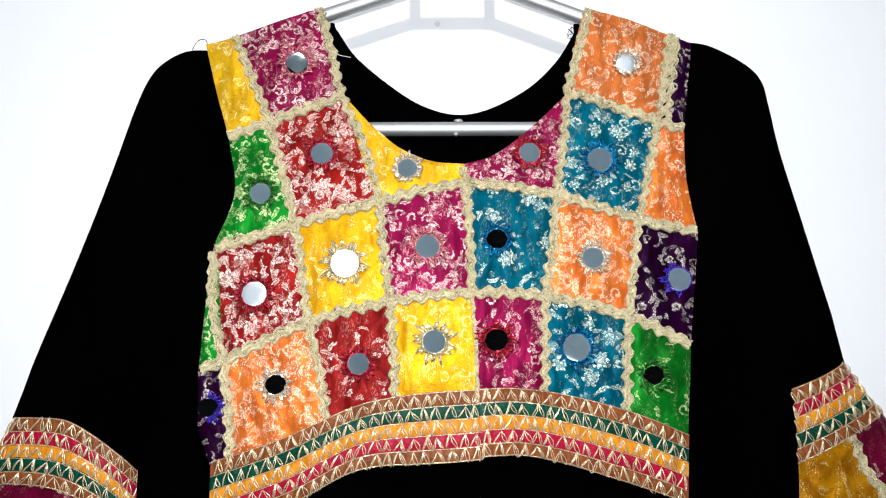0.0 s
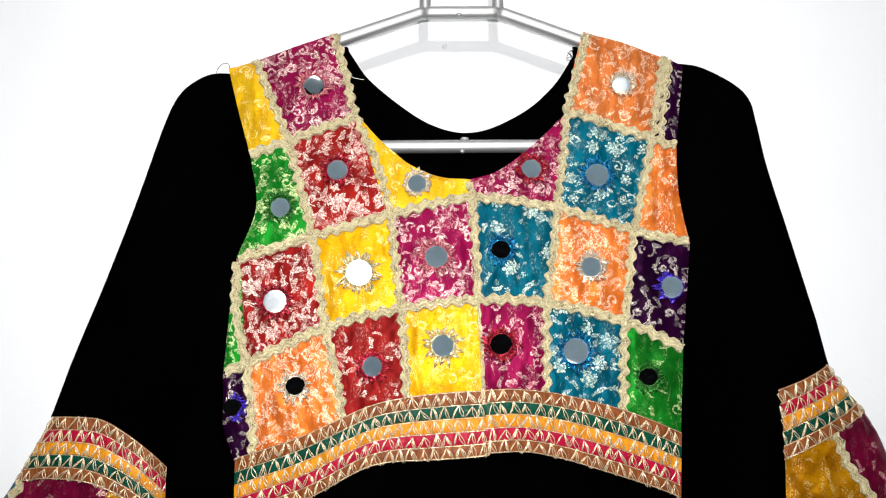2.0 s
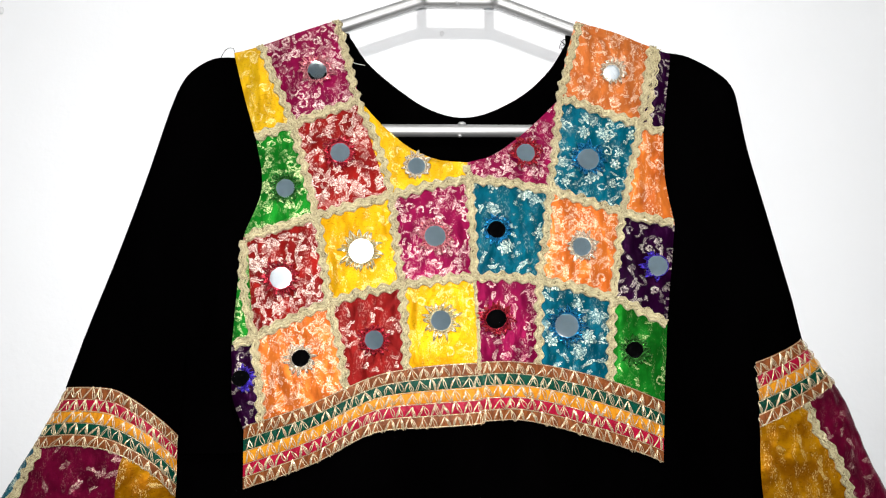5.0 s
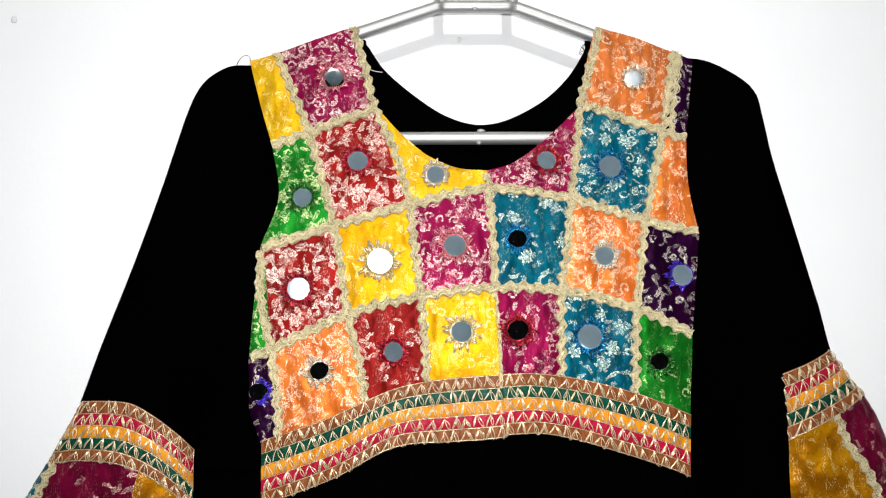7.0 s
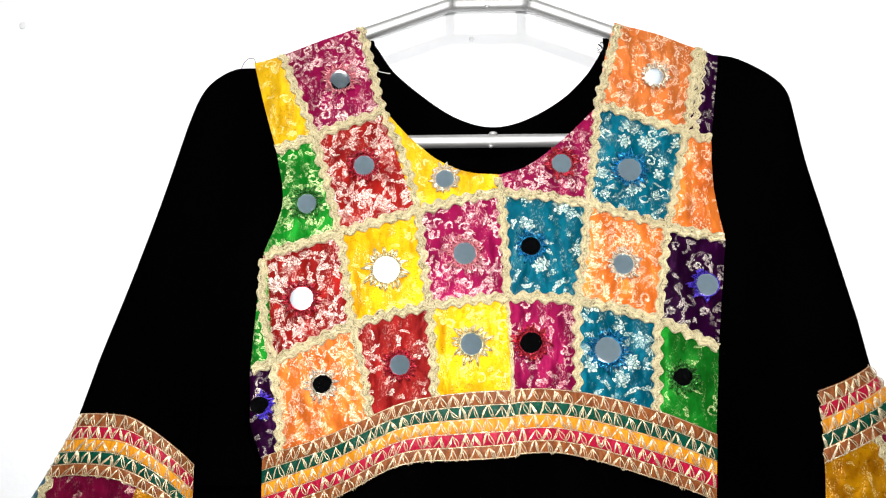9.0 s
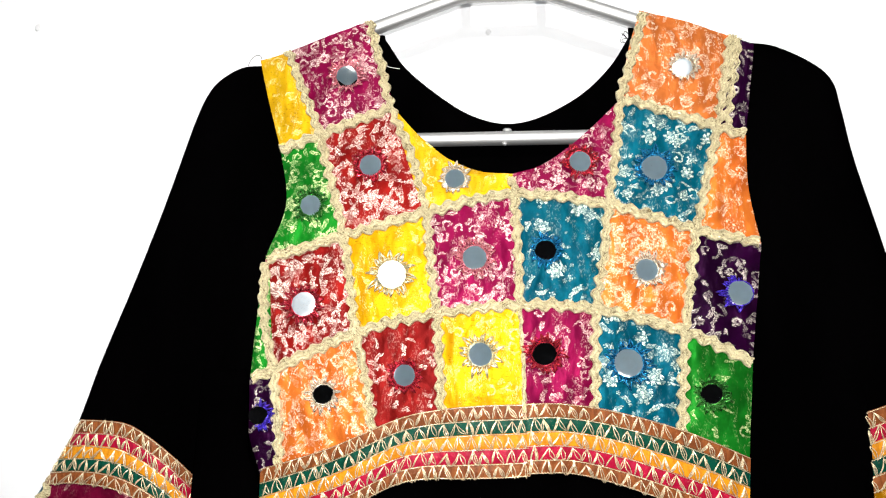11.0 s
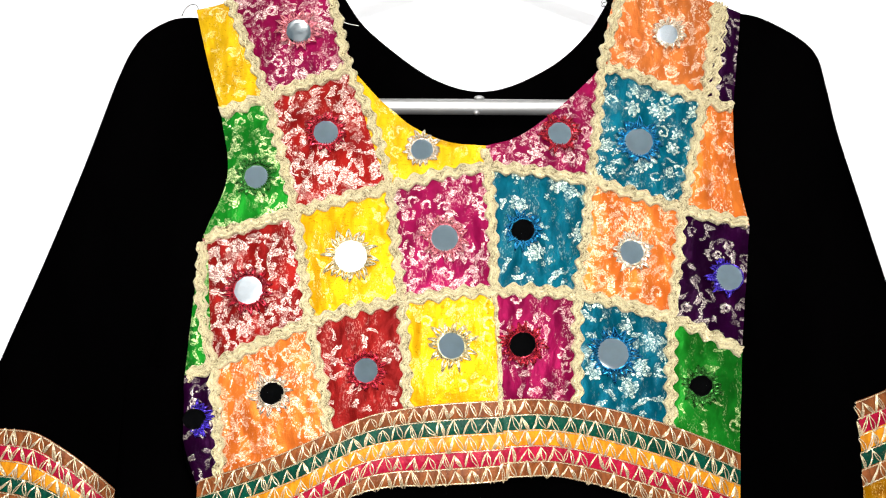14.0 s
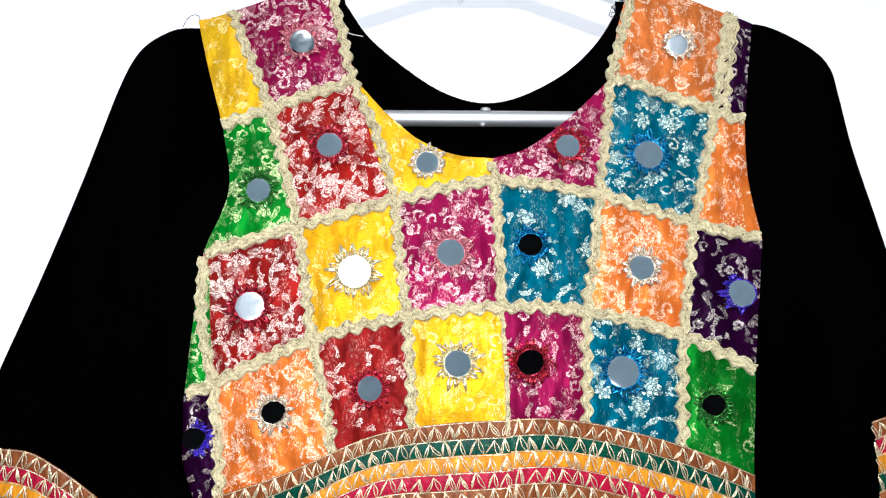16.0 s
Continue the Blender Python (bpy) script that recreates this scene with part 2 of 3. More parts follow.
    return n.done(tone, n.math("MULTIPLY_ADD", smear, 0.05, rough), 1.0)


def steel(name):
    n = Nodes(name)
    brushed = n.noise(300, 3, 0.6, vector=n.stretch(n.coord, (0.2, 1, 3)))
    tone = n.mix(brushed, (0.36, 0.36, 0.36), (0.48, 0.48, 0.475))
    return n.done(tone, n.math("MULTIPLY_ADD", brushed, 0.10, 0.46), 0.80, n.bump(n.noise(500, 2), 0.0003, 0.25))


MAT = {
    "wall": paint("white_wall_paint", (0.83, 0.835, 0.85)),
    "side": paint("side_wall_paint", (0.82, 0.82, 0.82)),
    "back": paint("blue_grey_wall_paint", (0.47, 0.64, 0.74)),
    "floor": paint("dark_floor", (0.006, 0.006, 0.0065), 0.9, gloss=0.0),
    "mark": paint("plaster_mark", (0.70, 0.70, 0.71), 0.8),
    "velvet": velvet("black_velvet", (0.0003, 0.00026, 0.0003)),
    "thread": velvet("black_thread", (0.006, 0.006, 0.006)),
    "cotton": paint("white_cotton_thread", (0.75, 0.72, 0.66), 0.7),
    "magenta": brocade("magenta_brocade", (0.200, 0.003, 0.044), (0.130, 0.002, 0.028), (1.0, 0.78, 0.70), 0.46, 0.06, 0.42, 1.1, 0.32, 0.32),
    "red": brocade("red_brocade", (0.215, 0.007, 0.005), (0.130, 0.004, 0.004), (1.0, 0.83, 0.72), 0.74, 0.10, 0.20, 0.95, 0.32, 0.20),
    "yellow": brocade("yellow_brocade", (0.60, 0.322, 0.004), (0.48, 0.232, 0.003), (0.96, 0.72, 0.26), 0.16, 0.0, 0.14, 1.0, 0.34, 0.60, 0.6),
    "green": brocade("green_brocade", (0.006, 0.175, 0.012), (0.003, 0.095, 0.007), (0.80, 0.90, 0.42), 0.28, 0.40, 0.38, 1.15, 0.32, 0.15),
    "teal": brocade("teal_brocade", (0.0002, 0.090, 0.134), (0.0, 0.056, 0.088), (0.88, 1.0, 0.80), 0.12, 0.70, 0.10, 1.1, 0.32, 0.18),
    "orange": brocade("orange_brocade", (0.60, 0.150, 0.022), (0.44, 0.094, 0.013), (1.0, 0.78, 0.57), 0.55, 0.0, 0.30, 0.95, 0.32, 0.80),
    "dull_orange": brocade("dull_orange_brocade", (0.47, 0.130, 0.027), (0.36, 0.088, 0.018), (1.0, 0.78, 0.57), 0.50, 0.0, 0.30, 0.95, 0.32, 0.70),
    "lemon": brocade("lemon_yellow_brocade", (0.60, 0.355, 0.007), (0.49, 0.265, 0.005), (0.98, 0.80, 0.34), 0.10, 0.0, 0.10, 1.0, 0.34, 0.45, 0.6),
    "purple": brocade("dark_purple_brocade", (0.020, 0.001, 0.021), (0.008, 0.0005, 0.009), (0.92, 0.80, 0.70), 0.30, 0.0, 0.26, 1.25, 0.24),
    "plain_magenta": brocade("plain_magenta_brocade", (0.185, 0.003, 0.040), (0.115, 0.002, 0.026), (1.0, 0.72, 0.65), 0.20, 0.0, 0.12, 1.1, 0.32, 0.35),
    "plain_red": brocade("plain_red_brocade", (0.185, 0.007, 0.006), (0.110, 0.004, 0.004), (1.0, 0.80, 0.68), 0.24, 0.0, 0.0, 1.0, 0.32, 0.12),
    "plain_green": brocade("plain_green_brocade", (0.006, 0.150, 0.011), (0.003, 0.070, 0.005), (0.80, 0.90, 0.40), 0.08, 0.0, 0.06, 1.1, 0.30, 0.20),
    "plain_orange": brocade("plain_orange_brocade", (0.60, 0.155, 0.022), (0.40, 0.082, 0.012), (1.0, 0.78, 0.57), 0.20, 0.0, 0.12, 0.95, 0.32, 0.75),
    "plain_teal": brocade("plain_teal_brocade", (0.0, 0.075, 0.110), (0.0, 0.046, 0.073), (0.84, 0.98, 0.80), 0.14, 0.36, 0.04, 1.0, 0.32, 0.12),
    "crimson": brocade("crimson_brocade", (0.150, 0.003, 0.028), (0.070, 0.0015, 0.013), (0.95, 0.60, 0.52), 0.14, 0.0, 0.0, 1.0, 0.24, 0.08),
    "mustard": brocade("mustard_brocade", (0.46, 0.200, 0.002), (0.21, 0.072, 0.001), (1.0, 0.76, 0.28), 0.06, 0.0, 0.0, 1.0, 0.28, 0.50, 0.5),
    "trim": glitter("pale_gold_braid", (1.0, 0.89, 0.565), (0.13, 0.075, 0.022)),
    "brown_band": satin("copper_brown_band", (0.22, 0.066, 0.018), (0.125, 0.034, 0.010)),
    "green_band": satin("bottle_green_band", (0.0006, 0.052, 0.030), (0.0003, 0.030, 0.018)),
    "amber_band": satin("amber_band", (0.60, 0.24, 0.010), (0.42, 0.15, 0.006)),
    "crimson_band": satin("crimson_band", (0.34, 0.005, 0.032), (0.23, 0.003, 0.020)),
    "stitch": wire("rose_gold_stitching", (1.0, 0.81, 0.53), 0.17, 0.68),
    "red_wire": wire("red_metal_embroidery", (0.55, 0.035, 0.06)),
    "rose_wire": wire("rose_metal_embroidery", (0.78, 0.26, 0.30), 0.16, 0.80),
    "gold_wire": wire("gold_metal_embroidery", (1.0, 0.88, 0.56), 0.15, 0.90),
    "peach_wire": wire("peach_metal_embroidery", (1.0, 0.85, 0.66), 0.15, 0.85),
    "blue_wire": wire("blue_metal_embroidery", (0.02, 0.24, 0.48)),
    "green_wire": wire("green_metal_embroidery", (0.06, 0.26, 0.05)),
    "violet_wire": wire("violet_metal_embroidery", (0.10, 0.05, 0.60)),
    "mirror": looking_glass("clear_mirror", 0.03, (0.92, 0.95, 0.96)),
    "smeared": looking_glass("smeared_mirror", 0.20, (0.93, 0.95, 0.97)),
    "cloudy": looking_glass("cloudy_mirror", 0.30, (0.90, 0.91, 0.92)),
    "steel": steel("brushed_steel"),
}


# ---------------------------------------------------------------- mesh helpers
def link(name, bm, material, parent=None, label="", smooth=True):
    bmesh.ops.recalc_face_normals(bm, faces=bm.faces)
    mesh = bpy.data.meshes.new(name)
    for face in bm.faces:
        face.smooth = smooth
    bm.to_mesh(mesh)
    bm.free()
    mesh.materials.append(MAT[material])
    ob = new(name, mesh)
    if parent:
        ob.parent = parent
    if label:
        tagged(ob, label)
    return ob


def part(name, bm, material, parent, label="", smooth=True):
    return link(name, bm, material, parent, label, smooth)


def add_grid(bm, rows):
    """Quads over a list of rows of points."""
    verts = [[bm.verts.new(p) for p in row] for row in rows]
    for a, b in zip(verts, verts[1:]):
        for i in range(len(a) - 1):
            bm.faces.new((a[i], a[i + 1], b[i + 1], b[i]))
    return verts


def add_tube(bm, points, radius, sides=8, closed=False):
    """A round rod along a line of points; radius a number or one per point."""
    points = [Vector(p) for p in points]
    count = len(points)
    rings = []
    for i, p in enumerate(points):
        ahead = points[(i + 1) % count] if closed or i + 1 < count else p
        behind = points[i - 1] if closed or i else p
        way = (ahead - behind).normalized()
        side = way.cross(Vector((0.13, 1, 0.07))).normalized()
        up = side.cross(way)
        r = radius[i] if isinstance(radius, (list, tuple)) else radius
        rings.append([bm.verts.new(p + r * (math.cos(a) * side + math.sin(a) * up))
                      for a in (2 * math.pi * k / sides for k in range(sides))])
    for i in range(count if closed else count - 1):
        a, b = rings[i], rings[(i + 1) % count]
        for k in range(sides):
            bm.faces.new((a[k], a[(k + 1) % sides], b[(k + 1) % sides], b[k]))
    if not closed:
        bm.faces.new(rings[0])
        bm.faces.new(rings[-1][::-1])


def add_box(bm, low, high):
    m = Matrix.Translation((Vector(low) + Vector(high)) / 2) @ Matrix.Diagonal((*(Vector(high) - Vector(low)), 1))
    bmesh.ops.create_cube(bm, size=1, matrix=m)


def spline(points, steps=14):
    """A smooth line through points of the plane, as a function of 0..1 along its length."""
    pts = [Vector((x, z)) for x, z in points]
    pts = [2 * pts[0] - pts[1], *pts, 2 * pts[-1] - pts[-2]]
    line = []
    for a, b, c, d in zip(pts, pts[1:], pts[2:], pts[3:]):
        for k in range(steps):
            t = k / steps
            line.append(0.5 * (2 * b + (c - a) * t + (2 * a - 5 * b + 4 * c - d) * t * t + (3 * b - a - 3 * c + d) * t ** 3))
    line.append(pts[-2])
    far = [0.0]
    for a, b in zip(line, line[1:]):
        far.append(far[-1] + (b - a).length)

    def at(s):
        goal = min(max(s, 0), 1) * far[-1]
        i = min(int(np.searchsorted(far, goal, side="right")) - 1, len(line) - 2)
        f = (goal - far[i]) / max(far[i + 1] - far[i], 1e-9)
        return line[i].lerp(line[i + 1], min(f, 1))

    at.length = far[-1]
    return at


def coons(top, right, bottom, left, u, v):
    """The point at u, v inside four edges (top and bottom run left to right, the sides downwards)."""
    a = (1 - v) * top(u) + v * bottom(u)
    b = (1 - u) * left(v) + u * right(v)
    c = (1 - v) * ((1 - u) * top(0) + u * top(1)) + v * ((1 - u) * bottom(0) + u * bottom(1))
    return a + b - c


# ---------------------------------------------------------------- the room
def room():
    def slab(name, low, high, material, label):
        bm = bmesh.new()
        add_box(bm, low, high)
        tagged(link(name, bm, material, smooth=False), label, name.split("_")[0], kind="structure")

    wall_y, x0, x1, y0, top = 0.525, -1.55, 1.75, -1.95, 2.65
    slab("wall_north", (x0, wall_y, 0), (x1, wall_y + 0.12, top), "wall", "plain white painted plaster wall behind the dress")
    slab("wall_south", (x0, y0 - 0.12, 0), (x1, y0, top), "back", "blue-grey painted wall facing the dress")
    slab("wall_west", (x0 - 0.12, y0 - 0.12, 0), (x0, wall_y + 0.12, top), "side", "plain white painted side wall")
    slab("wall_east", (x1, y0 - 0.12, 0), (x1 + 0.12, wall_y + 0.12, top), "side", "plain white painted side wall")
    # unseen floor, its near-black colour added for the dark mirrors to reflect
    slab("floor", (x0 - 0.12, y0 - 0.12, -0.1), (x1 + 0.12, wall_y + 0.12, 0), "floor", "unseen plain floor, near black to darken the tilted mirrors")
    slab("ceiling", (x0 - 0.12, y0 - 0.12, top), (x1 + 0.12, wall_y + 0.12, top + 0.1), "side", "plain white ceiling of the room")
    # two small chips in the plaster
    for x, z, size in ((0.009, 1.655, 0.0022), (-0.410, 1.669, 0.0031)):
        bm = bmesh.new()
        bmesh.ops.create_icosphere(bm, subdivisions=3, radius=1)
        for v in bm.verts:
            v.co *= 1 + 0.35 * noise.noise(v.co * 1.7 + Vector((x * 40, 0, 0)))
            v.co = Vector((x + v.co.x * size, wall_y - 0.0002 + v.co.y * 0.0009, z + v.co.z * size * 1.25))
        tagged(link("wall_chip", bm, "mark"), "small grey chip in the white plaster", "wall mark", "wall chips")


room()

# ---------------------------------------------------------------- the hanger
HANG_Y = 0.490


def hanger():
    root = tagged(new("clothes_hanger"), "brushed steel tube clothes hanger holding the black dress", "hanger")
    root.location = (0.023, HANG_Y, 1.67)
    r = 0.0056

    def rod(name, points, radius=r, label=""):
        bm = bmesh.new()
        add_tube(bm, [Vector((x, HANG_Y, z)) - root.location for x, z in points], radius, 14)
        return part(name, bm, "steel", root, label)

    rod("top_bar", [(-0.012, 1.668), (-0.004, 1.6684), (0.050, 1.6692), (0.059, 1.6688)])
    rod("arm", [(-0.008, 1.6683), (-0.014, 1.6672), (-0.080, 1.6422), (-0.120, 1.628), (-0.138, 1.617), (-0.142, 1.600)])
    rod("arm", [(0.055, 1.6691), (0.061, 1.6678), (0.127, 1.6427), (0.168, 1.629), (0.186, 1.618), (0.190, 1.600)])
    rod("bottom_bar", [(-0.1415, 1.5405), (-0.100, 1.5415), (0.150, 1.5445), (0.1895, 1.545)])
    rod("side_rod", [(-0.142, 1.605), (-0.142, 1.540)])
    rod("side_rod", [(0.190, 1.605), (0.190, 1.545)])
    rod("stem", [(-0.009, 1.667), (-0.0095, 1.740), (-0.004, 1.758), (0.008, 1.767), (0.023, 1.770)], 0.0050)
    rod("stem", [(0.056, 1.668), (0.0555, 1.740), (0.050, 1.758), (0.038, 1.767), (0.023, 1.770)], 0.0050)
    # weld beads in the middle of the rods
    for x, z, w in ((0.021, 1.6645, 0.0028), (0.025, 1.5484, 0.0038), (0.023, 1.5372, 0.0024)):
        bm = bmesh.new()
        bmesh.ops.create_icosphere(bm, subdivisions=2, radius=1)
        for v in bm.verts:
            v.co = Vector((x + v.co.x * w, HANG_Y - 0.0035 + v.co.y * 0.002, z + v.co.z * 0.0017)) - root.location
        part("weld_bead", bm, "steel", root)
    # the peg in the wall that carries the two joined stems
    bm = bmesh.new()
    add_tube(bm, [(0.023, 0.530, 1.7605), (0.023, 0.482, 1.7605), (0.023, 0.476, 1.766)], 0.004, 12)
    tagged(link("wall_peg", bm, "steel"), "steel peg in the white wall carrying the hanger", "peg")


hanger()


# ---------------------------------------------------------------- the dress
def drape(x, z):
    """How far the cloth of the front lies from the vertical plane y = 0."""
    y = 0.480 + 0.0022 * noise.noise(Vector((x * 16, 0.3, z * 7)))
    y += 0.0012 * noise.noise(Vector((x * 38, 4.1, z * 22)))
    y -= 0.0030 * math.exp(-((x - 0.038) / 0.010) ** 2) * min(max((1.42 - z) / 0.08, 0), 1)
    return y


dress = tagged(new("dress"), "black velvet dress with mirror-work patchwork yoke, hanging on a steel hanger", "dress")
MM = 0.001


def P(x, z):
    return Vector((x * MM, z * MM))


# the corners of the patchwork, in millimetres across and up
SHOULDER = [P(-176, 1608), P(-152.5, 1615), P(-85, 1642), P(129, 1646), P(197, 1622), P(214, 1614)]
UPPER = [P(-153, 1530), P(-122.5, 1542.5), P(-65, 1566), P(112, 1571), P(183, 1547), P(203, 1540)]
CHEST = [P(-159, 1443), P(-100, 1461), P(-37, 1480), P(30, 1494), P(100, 1486), P(163, 1467), P(208.5, 1457)]
WAIST = [P(-164, 1354), P(-147, 1360), P(-87, 1388), P(-27, 1403), P(34, 1410), P(89, 1408), P(151, 1393), P(196, 1372)]
HEM = [P(-150, 1284), P(-137, 1289), P(-70, 1314), P(-22, 1328), P(37, 1334), P(87, 1333), P(146, 1321), P(189, 1303)]
NECK_LEFT = [P(-65, 1569), P(-49, 1550), P(-35, 1536.5), P(-20, 1524), P(3, 1513.5), P(29, 1510.5)]
NECK_RIGHT = [P(29, 1510.5), P(51, 1519), P(74, 1537.5), P(95, 1559), P(111, 1577)]


def seam(a, b, bow=0.0):
    """A seam from a to b that bows sideways by so many metres."""
    side = (b - a).normalized()
    mid = (a + b) / 2 + bow * Vector((-side.y, side.x))
    return spline([a, mid, b])


def patch(cloth, label, top, right, bottom, left, fine=40):
    """One patch of brocade between four seams, puckered along them."""
    bm = bmesh.new()
    rows = []
    for j in range(fine + 1):
        row = []
        for i in range(fine + 1):
            u, v = i / fine, j / fine
            p = coons(top, right, bottom, left, u, v)
            near = min(u, 1 - u, v, 1 - v)
            puff = 0.0010 * min(near / 0.2, 1)
            pucker = 0.0007 * noise.noise(Vector((p.x * 95, 7.7, p.y * 60))) + 0.0003 * noise.noise(Vector((p.x * 230, 2.1, p.y * 160)))
            gather = 0.0012 * noise.noise(Vector((p.x * 95, 5.2, p.y * 48))) * min(near / 0.12, 1)
            row.append((p.x, drape(p.x, p.y) - puff - pucker - gather, p.y))
        rows.append(row)
    add_grid(bm, rows)
    return part("patch", bm, cloth, dress, label)


S, U, C, W, H = SHOULDER, UPPER, CHEST, WAIST, HEM
neck_l, neck_r = spline(NECK_LEFT), spline(NECK_RIGHT)


def block(cloth, label, tl, tr, br, bl, **bows):
    return patch(cloth, label, seam(tl, tr, bows.get("top", 0)), seam(tr, br, bows.get("right", 0)),
                 seam(bl, br, bows.get("bottom", 0)), seam(tl, bl, bows.get("left", 0)))


PATCHES = {
    "strip_y": block("lemon", "narrow bright yellow brocade patch", S[0], S[1], U[1], U[0], left=-0.001),
    "shoulder_m": block("magenta", "magenta brocade patch with gold leaves", S[1], S[2], U[2], U[1]),
    "shoulder_o": block("dull_orange", "orange brocade patch with gold leaves", S[3], S[4], U[4], U[3], left=-0.002, top=0.0022),
    "strip_p": block("purple", "narrow dark purple brocade patch", S[4], S[5], U[5], U[4]),
    "green_arm": block("green", "green brocade patch beside the armhole", U[0], U[1], C[1], C[0], left=0.010),
    "red_chest": block("red", "red brocade patch with pale gold leaves", U[1], U[2], C[2], C[1]),
    "neck_y": patch("lemon", "yellow brocade patch under the neckline", neck_l, seam(NECK_LEFT[-1], C[3]), seam(C[2], C[3]), seam(U[2], C[2], -0.003)),
    "neck_m": patch("magenta", "magenta brocade patch under the neckline", neck_r, seam(U[3], C[4], 0.002), seam(C[3], C[4]), seam(NECK_LEFT[-1], C[3])),
    "teal_chest": block("teal", "teal brocade patch with silvery sprigs", U[3], U[4], C[5], C[4]),
    "orange_arm": block("plain_orange", "narrow orange brocade patch beside the armhole", U[4], U[5], C[6], C[5], right=-0.003),
    "red_mid": block("red", "red brocade patch with pale gold leaves", C[0], C[1], W[2], W[1]),
    "yellow_mid": block("yellow", "bright yellow brocade patch", C[1], C[2], W[3], W[2]),
    "magenta_mid": block("magenta", "magenta brocade patch with gold curls", C[2], C[3], W[4], W[3]),
    "teal_mid": block("plain_teal", "teal brocade patch with silvery sprigs", C[3], C[4], W[5], W[4]),
    "orange_mid": block("orange", "orange brocade patch with gold sheen", C[4], C[5], W[6], W[5]),
    "purple_mid": block("purple", "dark purple brocade patch with pale leaves", C[5], C[6], W[7], W[6]),
    "green_side": block("green", "thin sliver of green brocade at the side seam", C[0] + P(-1, -8), C[0] + P(4, -4), W[1], W[0]),
    "purple_low": block("purple", "dark purple brocade patch at the side seam", W[0], W[1], H[1], H[0], left=-0.006),
    "orange_low": block("orange", "orange brocade patch with gold sheen", W[1], W[2], H[2], H[1]),
    "red_low": block("plain_red", "plain red brocade patch with few leaves", W[2], W[3], H[3], H[2]),
    "yellow_low": block("yellow", "bright yellow brocade patch", W[3], W[4], H[4], H[3]),
    "magenta_low": block("plain_magenta", "magenta brocade patch with gold flecks", W[4], W[5], H[5], H[4]),
    "teal_low": block("plain_teal", "teal brocade patch with silvery sprigs", W[5], W[6], H[6], H[5]),
    "green_low": block("plain_green", "plain green brocade patch above the border", W[6], W[7], H[7], H[6]),
}


# ---- gold braid along the seams
def braid(points, width=0.0082, wave=0.0015, lift=0.0022, parent=dress, ground=drape, name="gold_braid"):
    """Ric-rac braid: a wavy, thick ribbon with two cords along its edges."""
    line = spline(points)
    bm = bmesh.new()
    steps = max(12, int(line.length / 0.0007))
    turns = max(2, round(line.length / 0.0112))
    phase = random.random() * 6.28
    profile = ((-1, 0.0018), (-0.97, 0.0003), (-0.82, -0.0009), (-0.62, -0.0008), (-0.46, 0.0006), (-0.36, 0.0006), (-0.18, -0.0006), (0.02, -0.0009), (0.22, -0.0006),
               (0.38, 0.0006), (0.48, 0.0006), (0.64, -0.0008), (0.83, -0.0009), (0.97, 0.0003), (1, 0.0018))
    rows = []
    for k in range(steps + 1):
        s = k / steps
        p = line(s)
        way = (line(min(s + 0.01, 1)) - line(max(s - 0.01, 0))).normalized()
        side = Vector((-way.y, way.x))
        a = phase + turns * 2 * math.pi * s
        a += 1.3 * noise.noise(Vector((p.x * 45, p.y * 45, phase)))
        sway = wave * (0.80 + 0.6 * noise.noise(Vector((p.x * 70, phase, p.y * 70)))) * math.sin(a) + 0.0006 * noise.noise(Vector((p.x * 160, p.y * 160, phase)))
        half = width / 2 * (1 + 0.22 * noise.noise(Vector((p.x * 110, phase, p.y * 110))))
        row = []
        for q, y in profile:
            e = p + side * (sway + q * half + 0.0002 * math.sin(2.3 * a + 2.6 * q))
            knot = 0.00025 * math.sin(steps * 0.9 * s + 3 * q)
            row.append((e.x, ground(e.x, e.y) - lift + y + knot, e.y))
        rows.append(row)
    add_grid(bm, rows)
    return part(name, bm, "trim", parent)


def braids():
    for line in (
        [S[1], S[1].lerp(U[1], 0.5), U[1], C[1] + P(1, 0), C[1].lerp(W[2], 0.5) + P(1, 0), W[2]],
        [S[2] + P(-2, -2), P(-77, 1605), U[2] + P(-2, 0), P(-48, 1523), C[2], C[2].lerp(W[3], 0.5), W[3], W[3].lerp(H[3], 0.5) + P(1, 0), H[3]],
        [S[3] + P(3, -3), P(121, 1603), U[3], P(107, 1530), C[4], C[4].lerp(W[5], 0.5) + P(1, 0), W[5], W[5].lerp(H[5], 0.5), H[5]],
        [S[4], S[4].lerp(U[4], 0.5), U[4], U[4].lerp(C[5], 0.5), C[5], C[5].lerp(W[6], 0.5), W[6], W[6].lerp(H[6], 0.5) + P(-1, 0), H[6]],
        [NECK_LEFT[-1] + P(0, -3), C[3], C[3].lerp(W[4], 0.5) + P(1, 0), W[4]],
        [C[0] + P(1, -3), P(-157, 1405), W[1], W[1].lerp(H[1], 0.5) + P(1, 2), H[1]],
        [W[2], W[2].lerp(H[2], 0.5) + P(2, 0), H[2]],
        [U[0], U[1], U[2] + P(-5, -2)],
        [U[3] + P(3, 0), U[4], U[5] + P(-1, 0)],
        [C[0] + P(2, 0), C[1], C[2], C[3], C[4], C[5], C[6] + P(-2, 1)],
        [W[0] + P(2, 0), W[1], W[2], W[3], W[4], W[5], W[6], W[7] + P(-1, 0)],
    ):
        across = abs((line[-1] - line[0]).x) > abs((line[-1] - line[0]).y)
        braid(line, 0.0080 if across else 0.0068)
    # a second, gathered run of braid over the narrow purple strip
    braid([S[4] + P(6, -3), S[4].lerp(U[4], 0.5) + P(6, 0), U[4] + P(6, 1)], 0.0058, 0.0019, 0.0016)
